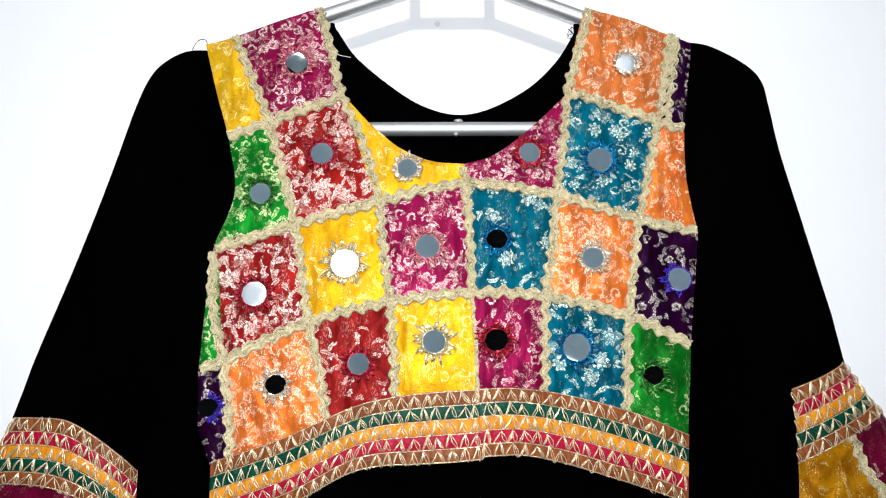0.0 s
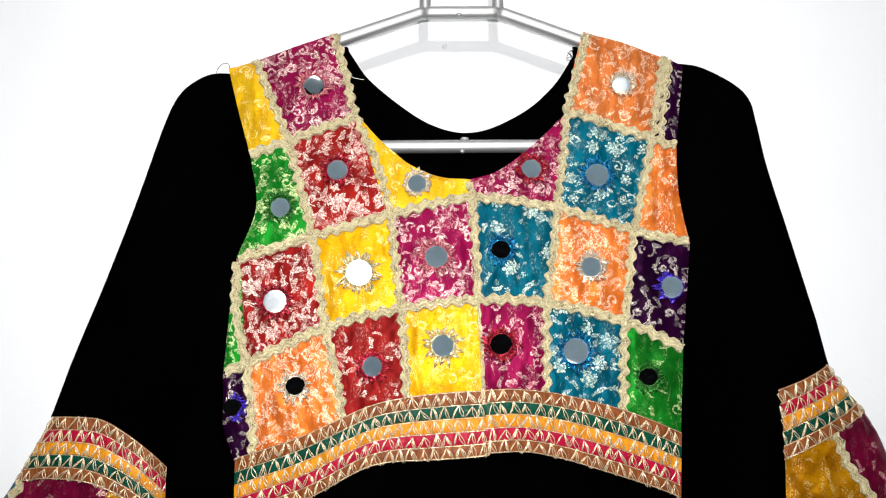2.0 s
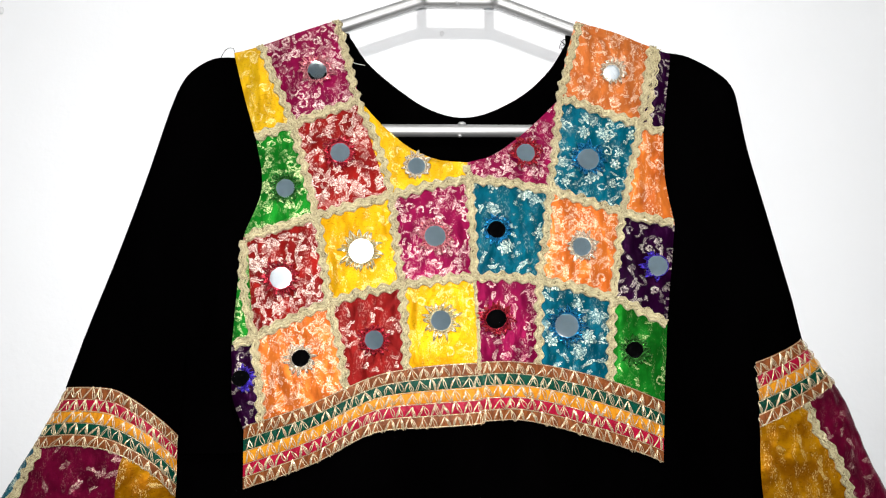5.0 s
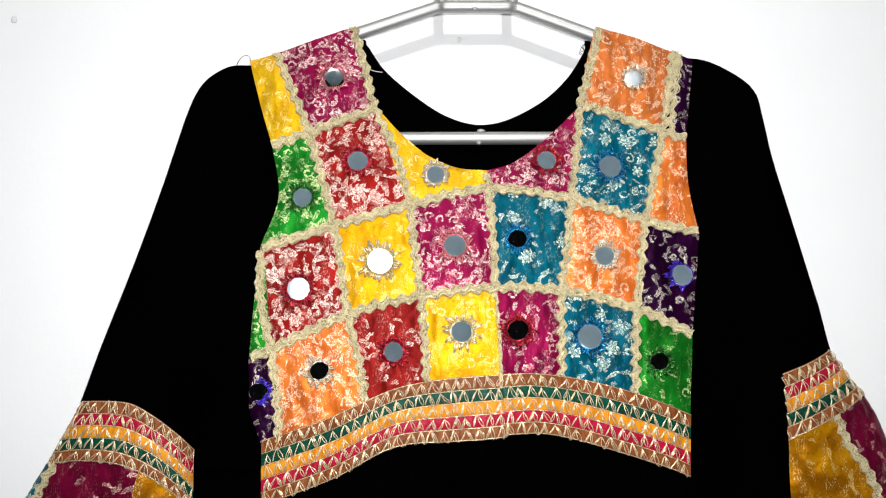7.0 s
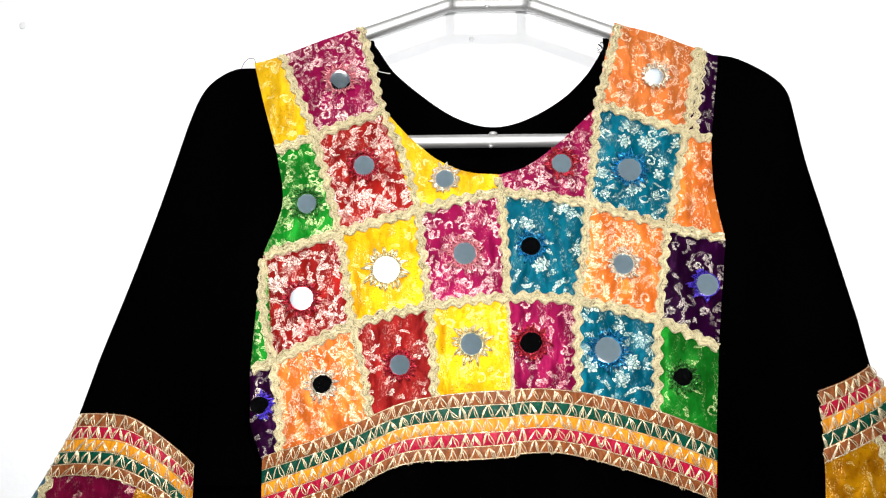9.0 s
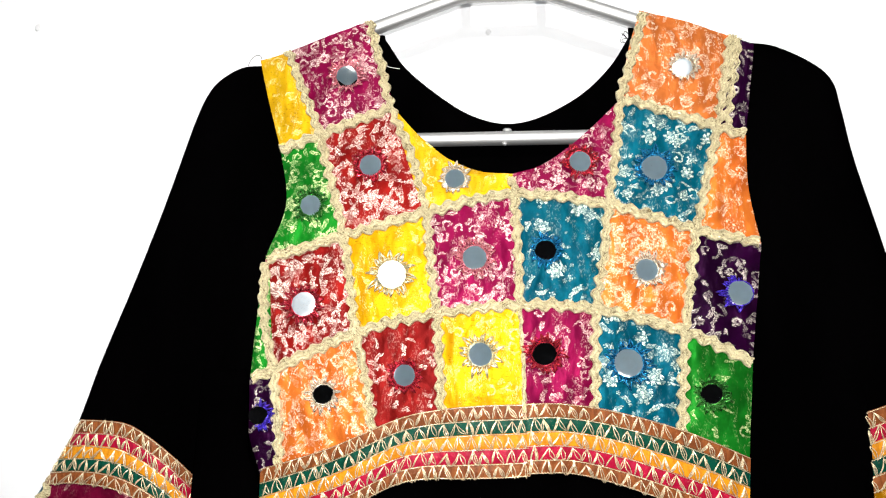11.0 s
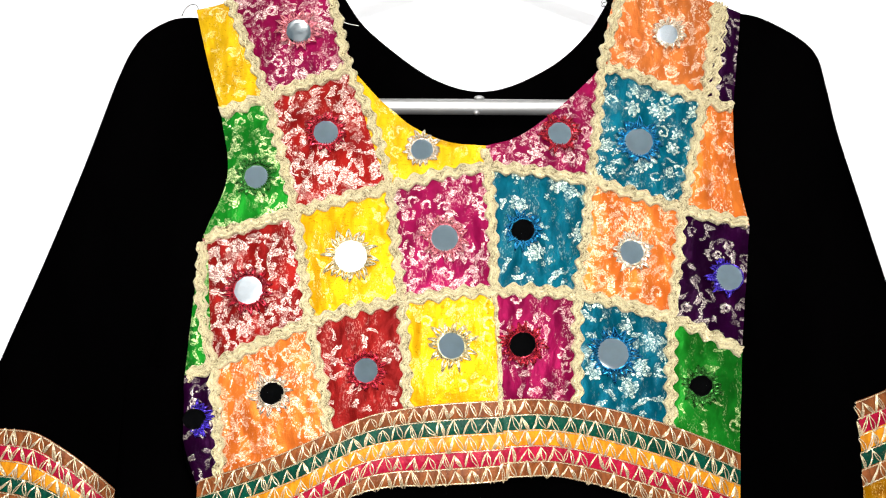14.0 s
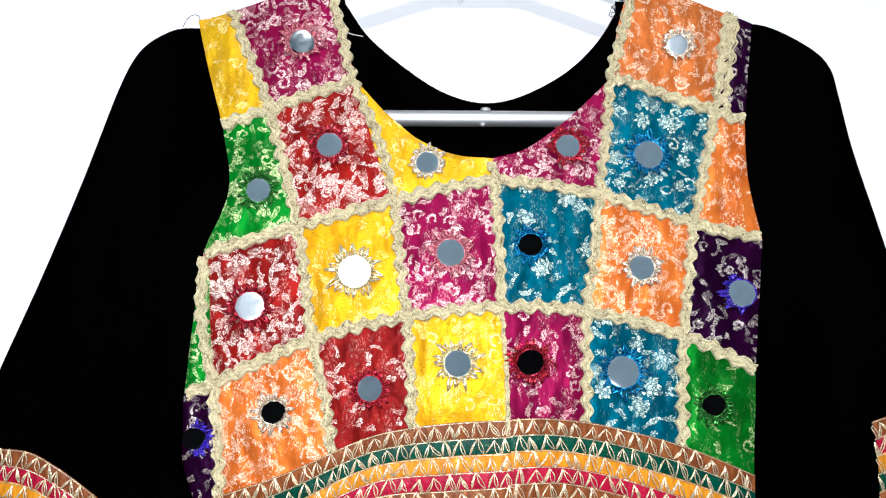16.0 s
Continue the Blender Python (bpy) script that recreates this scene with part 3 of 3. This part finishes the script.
    braid([W[4] + P(0, -2), W[4].lerp(H[4], 0.5) + P(1, 0), H[4]], 0.0030, 0.0004)


braids()


# ---- mirrors and their embroidered suns
EYE_MEAN = Vector((-0.005, 0.0, 1.352))
DARK, GREY = Vector((0.2, -0.95, 0.0)), Vector((0.0, -1.95, 1.72))


def mirror(home, x, z, radius, wire, aim=None, tilt=(0, 0), glass="mirror", rays=14, hidden=0, reach=1.0):
    """A round mirror in a ring of metal-thread loops, sewn on a patch."""
    x, z, radius = x * MM, z * MM, 0.95 * radius * MM
    centre = Vector((x, drape(x, z), z))
    if aim is not None:
        normal = ((EYE_MEAN - centre).normalized() + (aim - centre).normalized()).normalized()
    else:
        goal = GREY + Vector((0.09 * tilt[0], 0, 0.07 * tilt[1]))
        normal = ((EYE_MEAN - centre).normalized() + (goal - centre).normalized()).normalized()
    rise = 0.0032 + radius * math.hypot(normal.x, normal.z) * 0.75
    centre += (EYE_MEAN - centre) * (rise / (centre.y - EYE_MEAN.y))
    turn = normal.to_track_quat("Z", "Y").to_matrix().to_4x4()
    place = Matrix.Translation(centre) @ turn
    bm = bmesh.new()
    rings = [(0.0, 0.0), (0.35, 0.0), (0.7, 0.0), (0.86, -0.000012), (1.0, -0.00011), None, (1.0, -0.00011), (1.0, -0.0014)]
    previous = None
    for step in rings:
        if step is None:
            previous = None
            continue
        f, h = step
        if f == 0:
            ring = [bm.verts.new((0, 0, h))]
        else:
            ring = [bm.verts.new((radius * f * math.cos(a), radius * f * math.sin(a), h)) for a in (2 * math.pi * k / 40 for k in range(40))]
        if previous and len(previous) == 1:
            for k in range(40):
                bm.faces.new((previous[0], ring[k], ring[(k + 1) % 40]))
        elif previous:
            for k in range(40):
                bm.faces.new((previous[k], ring[k], ring[(k + 1) % 40], previous[(k + 1) % 40]))
        previous = ring
    bm.transform(place)
    part("mirror", bm, glass, PATCHES[home], "round mirror disc")
    # rim cord and the loops round it
    bm = bmesh.new()
    cord = [place @ Vector(((radius + 0.0003) * math.cos(a), (radius + 0.0003) * math.sin(a), -0.0002 + 0.0003 * math.sin(9 * a)))
            for a in (2 * math.pi * k / 48 for k in range(48))]
    if hidden >= 0:
        add_tube(bm, cord, 0.00055, 5, closed=True)
    # a wound band of fine coils hugging the rim
    coil, turns = [], 34
    for k in range(turns * 5):
        a = 2 * math.pi * k / (turns * 5)
        if hidden and math.cos(a) * hidden > 0.15:
            continue
        b = 2 * math.pi * k / 5
        far = radius * 1.13 + 0.0010 * math.cos(b) + random.uniform(-0.0003, 0.0003)
        e = Vector((x + far * math.cos(a), 0, z + far * math.sin(a)))
        e.y = drape(e.x, e.z) - 0.0030 - 0.0009 * math.sin(b)
        coil.append(e)
    add_tube(bm, coil, 0.00036, 4)
    # two rounds of narrow loops that stand out like a sun
    for low, high, thick, count in ((0.45, 0.90, 0.00070, rays), (0.25, 0.60, 0.00048, rays + 4)):
        start, path = random.random(), []
        for k in range(count):
            a = 2 * math.pi * (k + start + random.uniform(-0.30, 0.30)) / count
            if hidden and math.cos(a) * hidden > -0.1:
                continue
            inner, outer = radius * 1.10, radius * (1.10 + reach * random.uniform(low, high))
            wide = radius * random.uniform(0.07, 0.17)
            bend = random.uniform(-0.24, 0.24)
            for q in range(11):
                f = 1 - abs(q / 5 - 1)
                along = inner + (outer - inner) * f
                across = wide * (1 if q > 5 else -1) * (0.85 * (1 - f) + 0.45 * math.sin(math.pi * f ** 0.7)) + bend * radius * f * f
                e = Vector((x + along * math.cos(a) - across * math.sin(a), 0, z + along * math.sin(a) + across * math.cos(a)))
                e.y = drape(e.x, e.z) - 0.0026 - 0.0012 * math.sin(math.pi * f) + random.uniform(-0.0003, 0.0003)
                path.append(e)
        add_tube(bm, path, thick, 5, closed=not hidden)
    part("embroidered_ring", bm, wire, PATCHES[home], "ring of shiny metal-thread loops")


def mirrors():
    mirror("shoulder_m", -103, 1592, 8.8, "rose_wire", Vector((0.3, -1.95, 0.13)))
    mirror("shoulder_o", 160, 1596.5, 7.4, "peach_wire", LED_AT + Vector((0.16, 0, 0.12)), glass="smeared")
    mirror("red_chest", -81, 1518, 8.9, "red_wire", tilt=(-2, 3))
    mirror("green_arm", -126, 1485.5, 8.4, "green_wire", tilt=(2, 2))
    mirror("neck_y", -15, 1506.5, 7.9, "peach_wire", tilt=(-2, 2), reach=0.9)
    mirror("neck_m", 80, 1520, 8.6, "red_wire", tilt=(1, 1))
    mirror("teal_chest", 135, 1515, 10.0, "blue_wire", tilt=(-2, 0))
    mirror("yellow_mid", -61, 1432, 10.6, "gold_wire", LED_AT, glass="cloudy", reach=1.1)
    mirror("magenta_mid", 1, 1445, 9.4, "rose_wire", tilt=(2, 1))
    mirror("teal_mid", 53.5, 1451, 8.2, "blue_wire", DARK)
    mirror("orange_mid", 126, 1437, 8.4, "peach_wire", tilt=(-1, 2))
    mirror("purple_mid", 191, 1421, 9.2, "violet_wire", tilt=(-3, 1), hidden=1)
    mirror("red_mid", -127, 1409, 9.6, "red_wire", LED_AT + Vector((-0.162, 0, 0.133)), glass="smeared")
    mirror("orange_low", -108, 1343, 7.8, "peach_wire", DARK)
    mirror("red_low", -49, 1358, 8.2, "red_wire", tilt=(10, -5))
    mirror("yellow_low", 6, 1374, 8.8, "gold_wire", tilt=(6, 2), reach=1.25)
    mirror("magenta_low", 52, 1375, 9.0, "red_wire", DARK + Vector((0.4, 0, 0)))
    mirror("teal_low", 111, 1370, 10.4, "blue_wire", tilt=(-2, 2))
    mirror("green_low", 167, 1349.5, 7.8, "green_wire", DARK + Vector((0.5, 0, 0)))
    mirror("purple_low", -155.5, 1327, 7.2, "violet_wire", DARK, hidden=-1)


mirrors()


# ---- the woven border
STRIPES = ("brown_band", "green_band", "amber_band", "crimson_band", "brown_band")
CUFF_STRIPES = ("brown_band", "crimson_band", "amber_band", "green_band", "brown_band")
WORD = {"brown_band": "copper brown", "green_band": "bottle green", "amber_band": "amber", "crimson_band": "crimson"}


def border(top, bottom, stripes, ground, parent, pitch=0.0090, lift=0.0012, inset=0.012):
    """Five woven stripes between two lines, each with a row of zigzag loop stitches. ground(p, u) is the cloth's y."""
    def at(u, v):
        return top(u).lerp(bottom(u), v)

    def proud(u):
        return min(1, 0.12 + 9 * min(u, 1 - u))

    length = (top.length + bottom.length) / 2
    n = max(8, int(length / 0.003))
    for k, cloth in enumerate(stripes):
        bm = bmesh.new()
        rows = []
        for j in range(5):
            v = (k + j / 4) / 5
            row = []
            for i in range(n + 1):
                u = i / n
                p = at(u, v)
                swell = 0.0005 * math.sin(math.pi * j / 4) + 0.0006 * noise.noise(Vector((p.x * 110, k, p.y * 60)))
                row.append((p.x, ground(p, u) - (lift + swell) * proud(u), p.y))
            rows.append(row)
        add_grid(bm, rows)
        stripe = part("border_stripe", bm, cloth, parent, WORD[cloth] + " satin stripe with gold zigzag stitches")
        bm = bmesh.new()
        count = max(2, round(length / pitch))
        ends = []
        for c in range(2 * count + 1):
            u = min(max((c + random.uniform(-0.42, 0.42)) / (2 * count), inset), 1 - inset)
            ends.append((u, (k + (1.05 + random.uniform(-0.12, 0.10) if c % 2 == 0 else 0.05 + random.uniform(-0.12, 0.16))) / 5))
        for leg, ((u0, v0), (u1, v1)) in enumerate(zip(ends, ends[1:])):
            if v0 > v1:
                u0, v0, u1, v1 = u1, v1, u0, v0
            u1 += random.uniform(0.02, 0.28) * (u0 - u1)
            a, b = at(u0, v0), at(u1, v1)
            way = b - a
            side = Vector((-way.y, way.x)).normalized()
            fat, bow = random.uniform(0.0007, 0.0015) if leg % 2 else random.uniform(0.0001, 0.0009), random.uniform(-0.0009, 0.0009)
            loop, thick = [], []
            for q in range(16):
                f = q / 8 if q <= 8 else 2 - q / 8
                out = fat * math.sin(math.pi * f ** 1.35) * (1 if q <= 8 else -1)
                e = a + way * f + side * (out + bow * math.sin(math.pi * f))
                u = u0 + (u1 - u0) * f
                loop.append((e.x, ground(e, u) - (lift + 0.0010 + 0.0010 * math.sin(math.pi * f)) * proud(u), e.y))
                thick.append(0.00026 + 0.00012 * f)
            add_tube(bm, loop, thick, 5, closed=True)
            # most loops are drawn tight, with a third strand inside
            if random.random() < 0.40:
                core = []
                for q in range(6):
                    f = 0.15 + 0.14 * q
                    e = a + way * f + side * (bow * math.sin(math.pi * f))
                    u = u0 + (u1 - u0) * f
                    core.append((e.x, ground(e, u) - (lift + 0.0008 + 0.0010 * math.sin(math.pi * f)) * proud(u), e.y))
                add_tube(bm, core, 0.00034, 5)
        # cord along the stripe's upper edge
        cord = []
        for i in range(3 * n + 1):
            u = i / (3 * n)
            p = at(u, (k + 0.04 + 0.05 * (i % 2)) / 5)
            cord.append((p.x, ground(p, u) - (lift + 0.0008) * proud(u), p.y))
        add_tube(bm, cord, 0.00034, 4)
        if k == len(stripes) - 1:
            cord = []
            for i in range(3 * n + 1):
                u = i / (3 * n)
                p = at(u, 0.985 + 0.012 * (i % 2))
                cord.append((p.x, ground(p, u) - (lift + 0.0006) * proud(u), p.y))
            add_tube(bm, cord, 0.00040, 4)
        part("zigzag_stitching", bm, "stitch", stripe, "raised rose-gold zigzag thread loops")


def front_ground(p, u):
    return drape(p.x, p.y)


border(spline([P(-151, 1290), P(-102, 1306), P(-54, 1327), P(-27, 1334), P(5, 1338), P(40, 1340)]),
       spline([P(-149, 1242), P(-95, 1261), P(-48, 1284), P(-5, 1288), P(20, 1289.5), P(41, 1291.5)]), STRIPES, front_ground, dress, lift=0.0030)
border(spline([P(38, 1340.3), P(63, 1341), P(98, 1337), P(146, 1325), P(190, 1308)]),
       spline([P(39, 1293), P(68, 1294), P(96, 1289), P(121, 1282), P(166, 1268), P(186, 1260)]), STRIPES, front_ground, dress, lift=0.0036)


# ---- black velvet body, back and sleeves
def loft(name, rows, label, folds=0.0015, sides=48, power=2.0):
    """A flattened tube: rows of (left x, left z, right x, right z, centre y, half depth)."""
    bm = bmesh.new()
    rings = []
    for x0, z0, x1, z1, yc, d in rows:
        ring = []
        for k in range(sides):
            a = 2 * math.pi * k / sides
            c, s = math.cos(a), math.sin(a)
            u = 0.5 - 0.5 * math.copysign(abs(c) ** (2 / power), c)
            y = yc - d * math.copysign(abs(s) ** (2 / power), s)
            x, z = x0 + (x1 - x0) * u, z0 + (z1 - z0) * u
            y += folds * noise.noise(Vector((x * 30, 1.5 if s > 0 else 9.0, z * 6))) * abs(s)
            ring.append(bm.verts.new((x, y, z)))
        rings.append(ring)
    for a, b in zip(rings, rings[1:]):
        for k in range(sides):
            bm.faces.new((a[k], a[(k + 1) % sides], b[(k + 1) % sides], b[k]))
    bm.faces.new(rings[0])
    return part(name, bm, "velvet", dress, label)


def body():
    left = spline([P(-166, 1462), P(-180, 1420), P(-196, 1350), P(-206, 1290), P(-205, 1230), P(-212, 1150), P(-250, 920)])
    right = spline([P(212, 1462), P(236, 1430), P(268, 1375), P(278, 1338), P(275, 1284), P(273, 1230), P(284, 1130), P(305, 920)])
    rows = []
    for k in range(50):
        a, b = left(k / 49), right(k / 49)
        rows.append((a.x, a.y, b.x, b.y, 0.4965, 0.0125))
    loft("bodice", rows, "plain black velvet body flaring below the yoke", 0.0018, 96, 5.0)
    # back panel with its deep round neckline
    shoulders = spline([P(-177, 1604), P(-146, 1614), P(-84, 1640), P(-77, 1636), P(-60, 1611), P(-31, 1585), P(-4, 1567.5), P(24, 1560),
                        P(52, 1565.5), P(84, 1584), P(108, 1608), P(124, 1634), P(130, 1643), P(197, 1619), P(214, 1611)])
    bm = bmesh.new()
    front, rear = [], []
    for j in range(16):
        row = []
        for i in range(121):
            p = shoulders(i / 120)
            f = j / 15
            x = p.x + (0.017 + (p.x - 0.017) * 1.0 - p.x) * f
            row.append((x, 0.5015 + 0.0012 * noise.noise(Vector((x * 25, 3, f))), p.y + (1.44 - p.y) * f))
        front.append(row)
        rear.append([(x, y + 0.0012, z) for x, y, z in row])
    add_grid(bm, front)
    add_grid(bm, rear)
    add_grid(bm, [front[0], rear[0]])
    part("back_panel", bm, "velvet", dress, "black velvet back with a deep round neckline")
    # shoulder folds that carry the cloth over the hanger's arms
    for ends in ((S[0], S[1], S[2] + P(1, -2)), (S[3] + P(-1, -2), S[4], S[5])):
        line = spline(ends)
        bm = bmesh.new()
        rows = []
        for j in range(9):
            a = math.pi * j / 8
            rows.append([(line(i / 30).x, 0.493 - 0.0085 * math.cos(a), line(i / 30).y - 0.0030 + 0.0022 * math.sin(a)) for i in range(31)])
        add_grid(bm, rows)
        part("shoulder_fold", bm, "velvet", dress)


body()

def side_fold():
    """A velvet fold that laps over the lowest patch at the side seam."""
    edge = spline([P(-167, 1360), P(-164.5, 1350), P(-162.5, 1335), P(-162, 1318), P(-160, 1302), P(-153, 1287), P(-150, 1270)])
    rows = []
    for k in range(24):
        p = edge(k / 23)
        rows.append((-0.200, p.y, p.x, p.y, 0.4795, 0.0002 + 0.0070 * min(1, k / 4)))
    loft("side_fold", rows, "soft black velvet fold beside the yoke", 0.0006, 28, 2.6)


side_fold()

L_OUT = spline([P(-177, 1614), P(-199, 1613), P(-217, 1602), P(-227, 1588), P(-235, 1564), P(-252, 1497), P(-271, 1429), P(-289, 1371), P(-304.5, 1319)])
L_IN = spline([P(-166, 1609), P(-160, 1590), P(-142, 1530), P(-143, 1475), P(-150, 1435), P(-185, 1350), P(-206, 1284)])
R_OUT = spline([P(214, 1627.5), P(239, 1623.5), P(266, 1608.3), P(279.5, 1592.5), P(284, 1568), P(289.2, 1529), P(300, 1477), P(313, 1413), P(324, 1359)])
R_IN = spline([P(204, 1622), P(197, 1590), P(193, 1540), P(196, 1480), P(202, 1440), P(240, 1380), P(270, 1334)])


def sleeve(outer, inner, side):
    rows = []
    for k in range(60):
        s = k / 59
        a, b = outer(s), inner(s)
        d = min(0.0175, 0.004 + 0.05 * s) - 0.008 * min(max((s - 0.88) / 0.1, 0), 1)
        if side < 0:
            rows.append((a.x, a.y, b.x, b.y, 0.5025, d))
        else:
            rows.append((b.x, b.y, a.x, a.y, 0.5025, d))
    return loft("sleeve", rows, "long black velvet sleeve with a patchwork cuff", 0.0022, 48, 2.4)


left_sleeve, right_sleeve = sleeve(L_OUT, L_IN, -1), sleeve(R_OUT, R_IN, 1)


# ---- the cuffs: border stripes, patches and a rear half
def cuff_ground(p, u):
    return 0.5045 - 0.0165 * math.sqrt(max(1 - abs(2 * u - 1) ** 2.0, 0)) + 0.0012 * noise.noise(Vector((p.x * 40, 2, p.y * 15)))


def cuff_patch(cloth, label, lines, parent):
    """A puckered patch between two seams that run down the cuff: lines of (line across, u of one seam, u of the other)."""
    bm = bmesh.new()
    rows = []
    steps = 24
    for k, ((top, a0, a1), (low, b0, b1)) in enumerate(zip(lines, lines[1:])):
        for j in range(1 if k else 0, steps + 1):
            f = j / steps
            row = []
            for i in range(29):
                u = a0 + (b0 - a0) * f + (a1 - a0 + (b1 - b0 - a1 + a0) * f) * i / 28
                p = top(u).lerp(low(u), f)
                fold = 0.0034 * noise.noise(Vector((p.x * 36, 6.1, p.y * 30))) * min(1, 4 * min(u, 1 - u) + 0.15)
                pucker = 0.0018 * noise.noise(Vector((p.x * 80, 3.3, p.y * 55))) + 0.0007 * noise.noise(Vector((p.x * 210, 1.1, p.y * 160)))
                row.append((p.x + 0.0008 * noise.noise(Vector((p.x * 20, 9, p.y * 130))), cuff_ground(p, u) - pucker - fold - 0.0004, p.y))
            rows.append(row)
    add_grid(bm, rows)
    return part("cuff_patch", bm, cloth, parent, label)


def cuff_back(top, bottom, parent):
    bm = bmesh.new()
    rows = []
    for j in range(13):
        row = []
        for i in range(25):
            u = i / 24
            p = top(u).lerp(bottom(u), j / 12)
            row.append((p.x, 0.5045 + 0.0150 * math.sqrt(max(1 - (2 * u - 1) ** 2, 0)), p.y))
        rows.append(row)
    add_grid(bm, rows)
    part("cuff_back", bm, "velvet", parent)


def cuff_braid(lines, parent):
    """Braid down the seam given by lines of (line across, u)."""
    points = [line(u) for line, u in lines]
    middle = lines[len(lines) // 2][1]
    braid(points, width=0.0072, parent=parent, ground=lambda x, z: cuff_ground(Vector((x, z)), middle) - 0.0003 - 0.0030 * noise.noise(Vector((x * 36, 6.1, z * 30))), lift=0.0022)


def cuffs():
    top = spline([P(-304.5, 1319.5), P(-281, 1320), P(-257, 1318), P(-236, 1307), P(-216, 1291), P(-205, 1278)])
    low = spline([P(-327.5, 1270.5), P(-293, 1274), P(-257, 1270), P(-224, 1253), P(-201, 1228)])
    end = spline([P(-379, 1176), P(-331, 1172), P(-290, 1168), P(-250, 1158), P(-200, 1140)])
    border(top, low, CUFF_STRIPES, cuff_ground, left_sleeve, lift=0.0016, inset=0.04)
    cuff_patch("teal", "blue brocade patch on the cuff", [(low, 0.0, 0.07), (end, 0.0, 0.08)], left_sleeve)
    cuff_patch("crimson", "deep crimson brocade patch on the cuff", [(low, 0.07, 0.57), (end, 0.08, 0.67)], left_sleeve)
    cuff_patch("mustard", "mustard yellow brocade patch on the cuff", [(low, 0.57, 1.0), (end, 0.67, 1.0)], left_sleeve)
    cuff_braid([(low, 0.085), (end, 0.095)], left_sleeve)
    cuff_back(top, low, left_sleeve)
    cuff_back(low, end, left_sleeve)
    top = spline([P(262, 1334), P(274, 1340), P(296, 1349), P(322, 1361.5)])
    low = spline([P(258, 1278), P(272, 1285), P(300, 1299), P(349, 1324)])
    full = spline([P(258, 1254), P(281, 1263), P(313, 1278), P(361, 1298)])
    waist = spline([P(258, 1230), P(290, 1240), P(325, 1254), P(372, 1264)])
    end = spline([P(250, 1150), P(300, 1156), P(345, 1167), P(408, 1180)])
    border(top, low, CUFF_STRIPES, cuff_ground, right_sleeve, lift=0.0016, inset=0.04)
    seams = [(low, 0.62), (full, 0.63), (waist, 0.70), (end, 0.70)]
    cuff_patch("mustard", "mustard yellow brocade patch on the cuff", [(line, 0.0, u) for line, u in seams], right_sleeve)
    cuff_patch("crimson", "deep crimson brocade patch on the cuff", [(line, u, 1.0) for line, u in seams], right_sleeve)
    cuff_braid(seams, right_sleeve)
    for a, b in ((top, low), (low, full), (full, waist), (waist, end)):
        cuff_back(a, b, right_sleeve)


cuffs()


def swing(thing, amount):
    """The sleeve hangs a little forward of the body, more so towards its outer edge."""
    for ob in [thing, *thing.children_recursive]:
        for v in ob.data.vertices:
            w = min(max((-0.20 - v.co.x) / 0.09, 0), 1)
            v.co = EYE_MEAN + (v.co - EYE_MEAN) * (1 - 2 * amount * w)


swing(left_sleeve, 0.016)


# ---- loose threads
def thread(points, material, label, radius=0.00028):
    bm = bmesh.new()
    line = [Vector(p) for p in points]
    fine = []
    pts = [2 * line[0] - line[1], *line, 2 * line[-1] - line[-2]]
    for a, b, c, d in zip(pts, pts[1:], pts[2:], pts[3:]):
        for k in range(6):
            t = k / 6
            fine.append(0.5 * (2 * b + (c - a) * t + (2 * a - 5 * b + 4 * c - d) * t * t + (3 * b - a - 3 * c + d) * t ** 3))
    fine.append(line[-1])
    add_tube(bm, fine, radius, 5)
    part("loose_thread", bm, material, dress, label)


thread([(-0.1895, 0.488, 1.6075), (-0.1870, 0.487, 1.6125), (-0.1830, 0.486, 1.6155), (-0.1785, 0.486, 1.6150), (-0.1768, 0.487, 1.6095)], "thread", "looped black thread end")
thread([(-0.0735, 0.486, 1.6060), (-0.0710, 0.4845, 1.6030), (-0.0660, 0.484, 1.6015), (-0.0615, 0.4845, 1.6010)], "cotton", "short white thread end")
tangle = [Vector((0.1175 + random.uniform(-0.0045, 0.004), 0.4845 + random.uniform(-0.001, 0.001), 1.6255 + random.uniform(-0.0065, 0.0065))) for k in range(9)]
thread([(0.1245, 0.487, 1.628), *tangle, (0.1225, 0.487, 1.6185)], "thread", "tangle of black thread at the neckline", 0.00022)
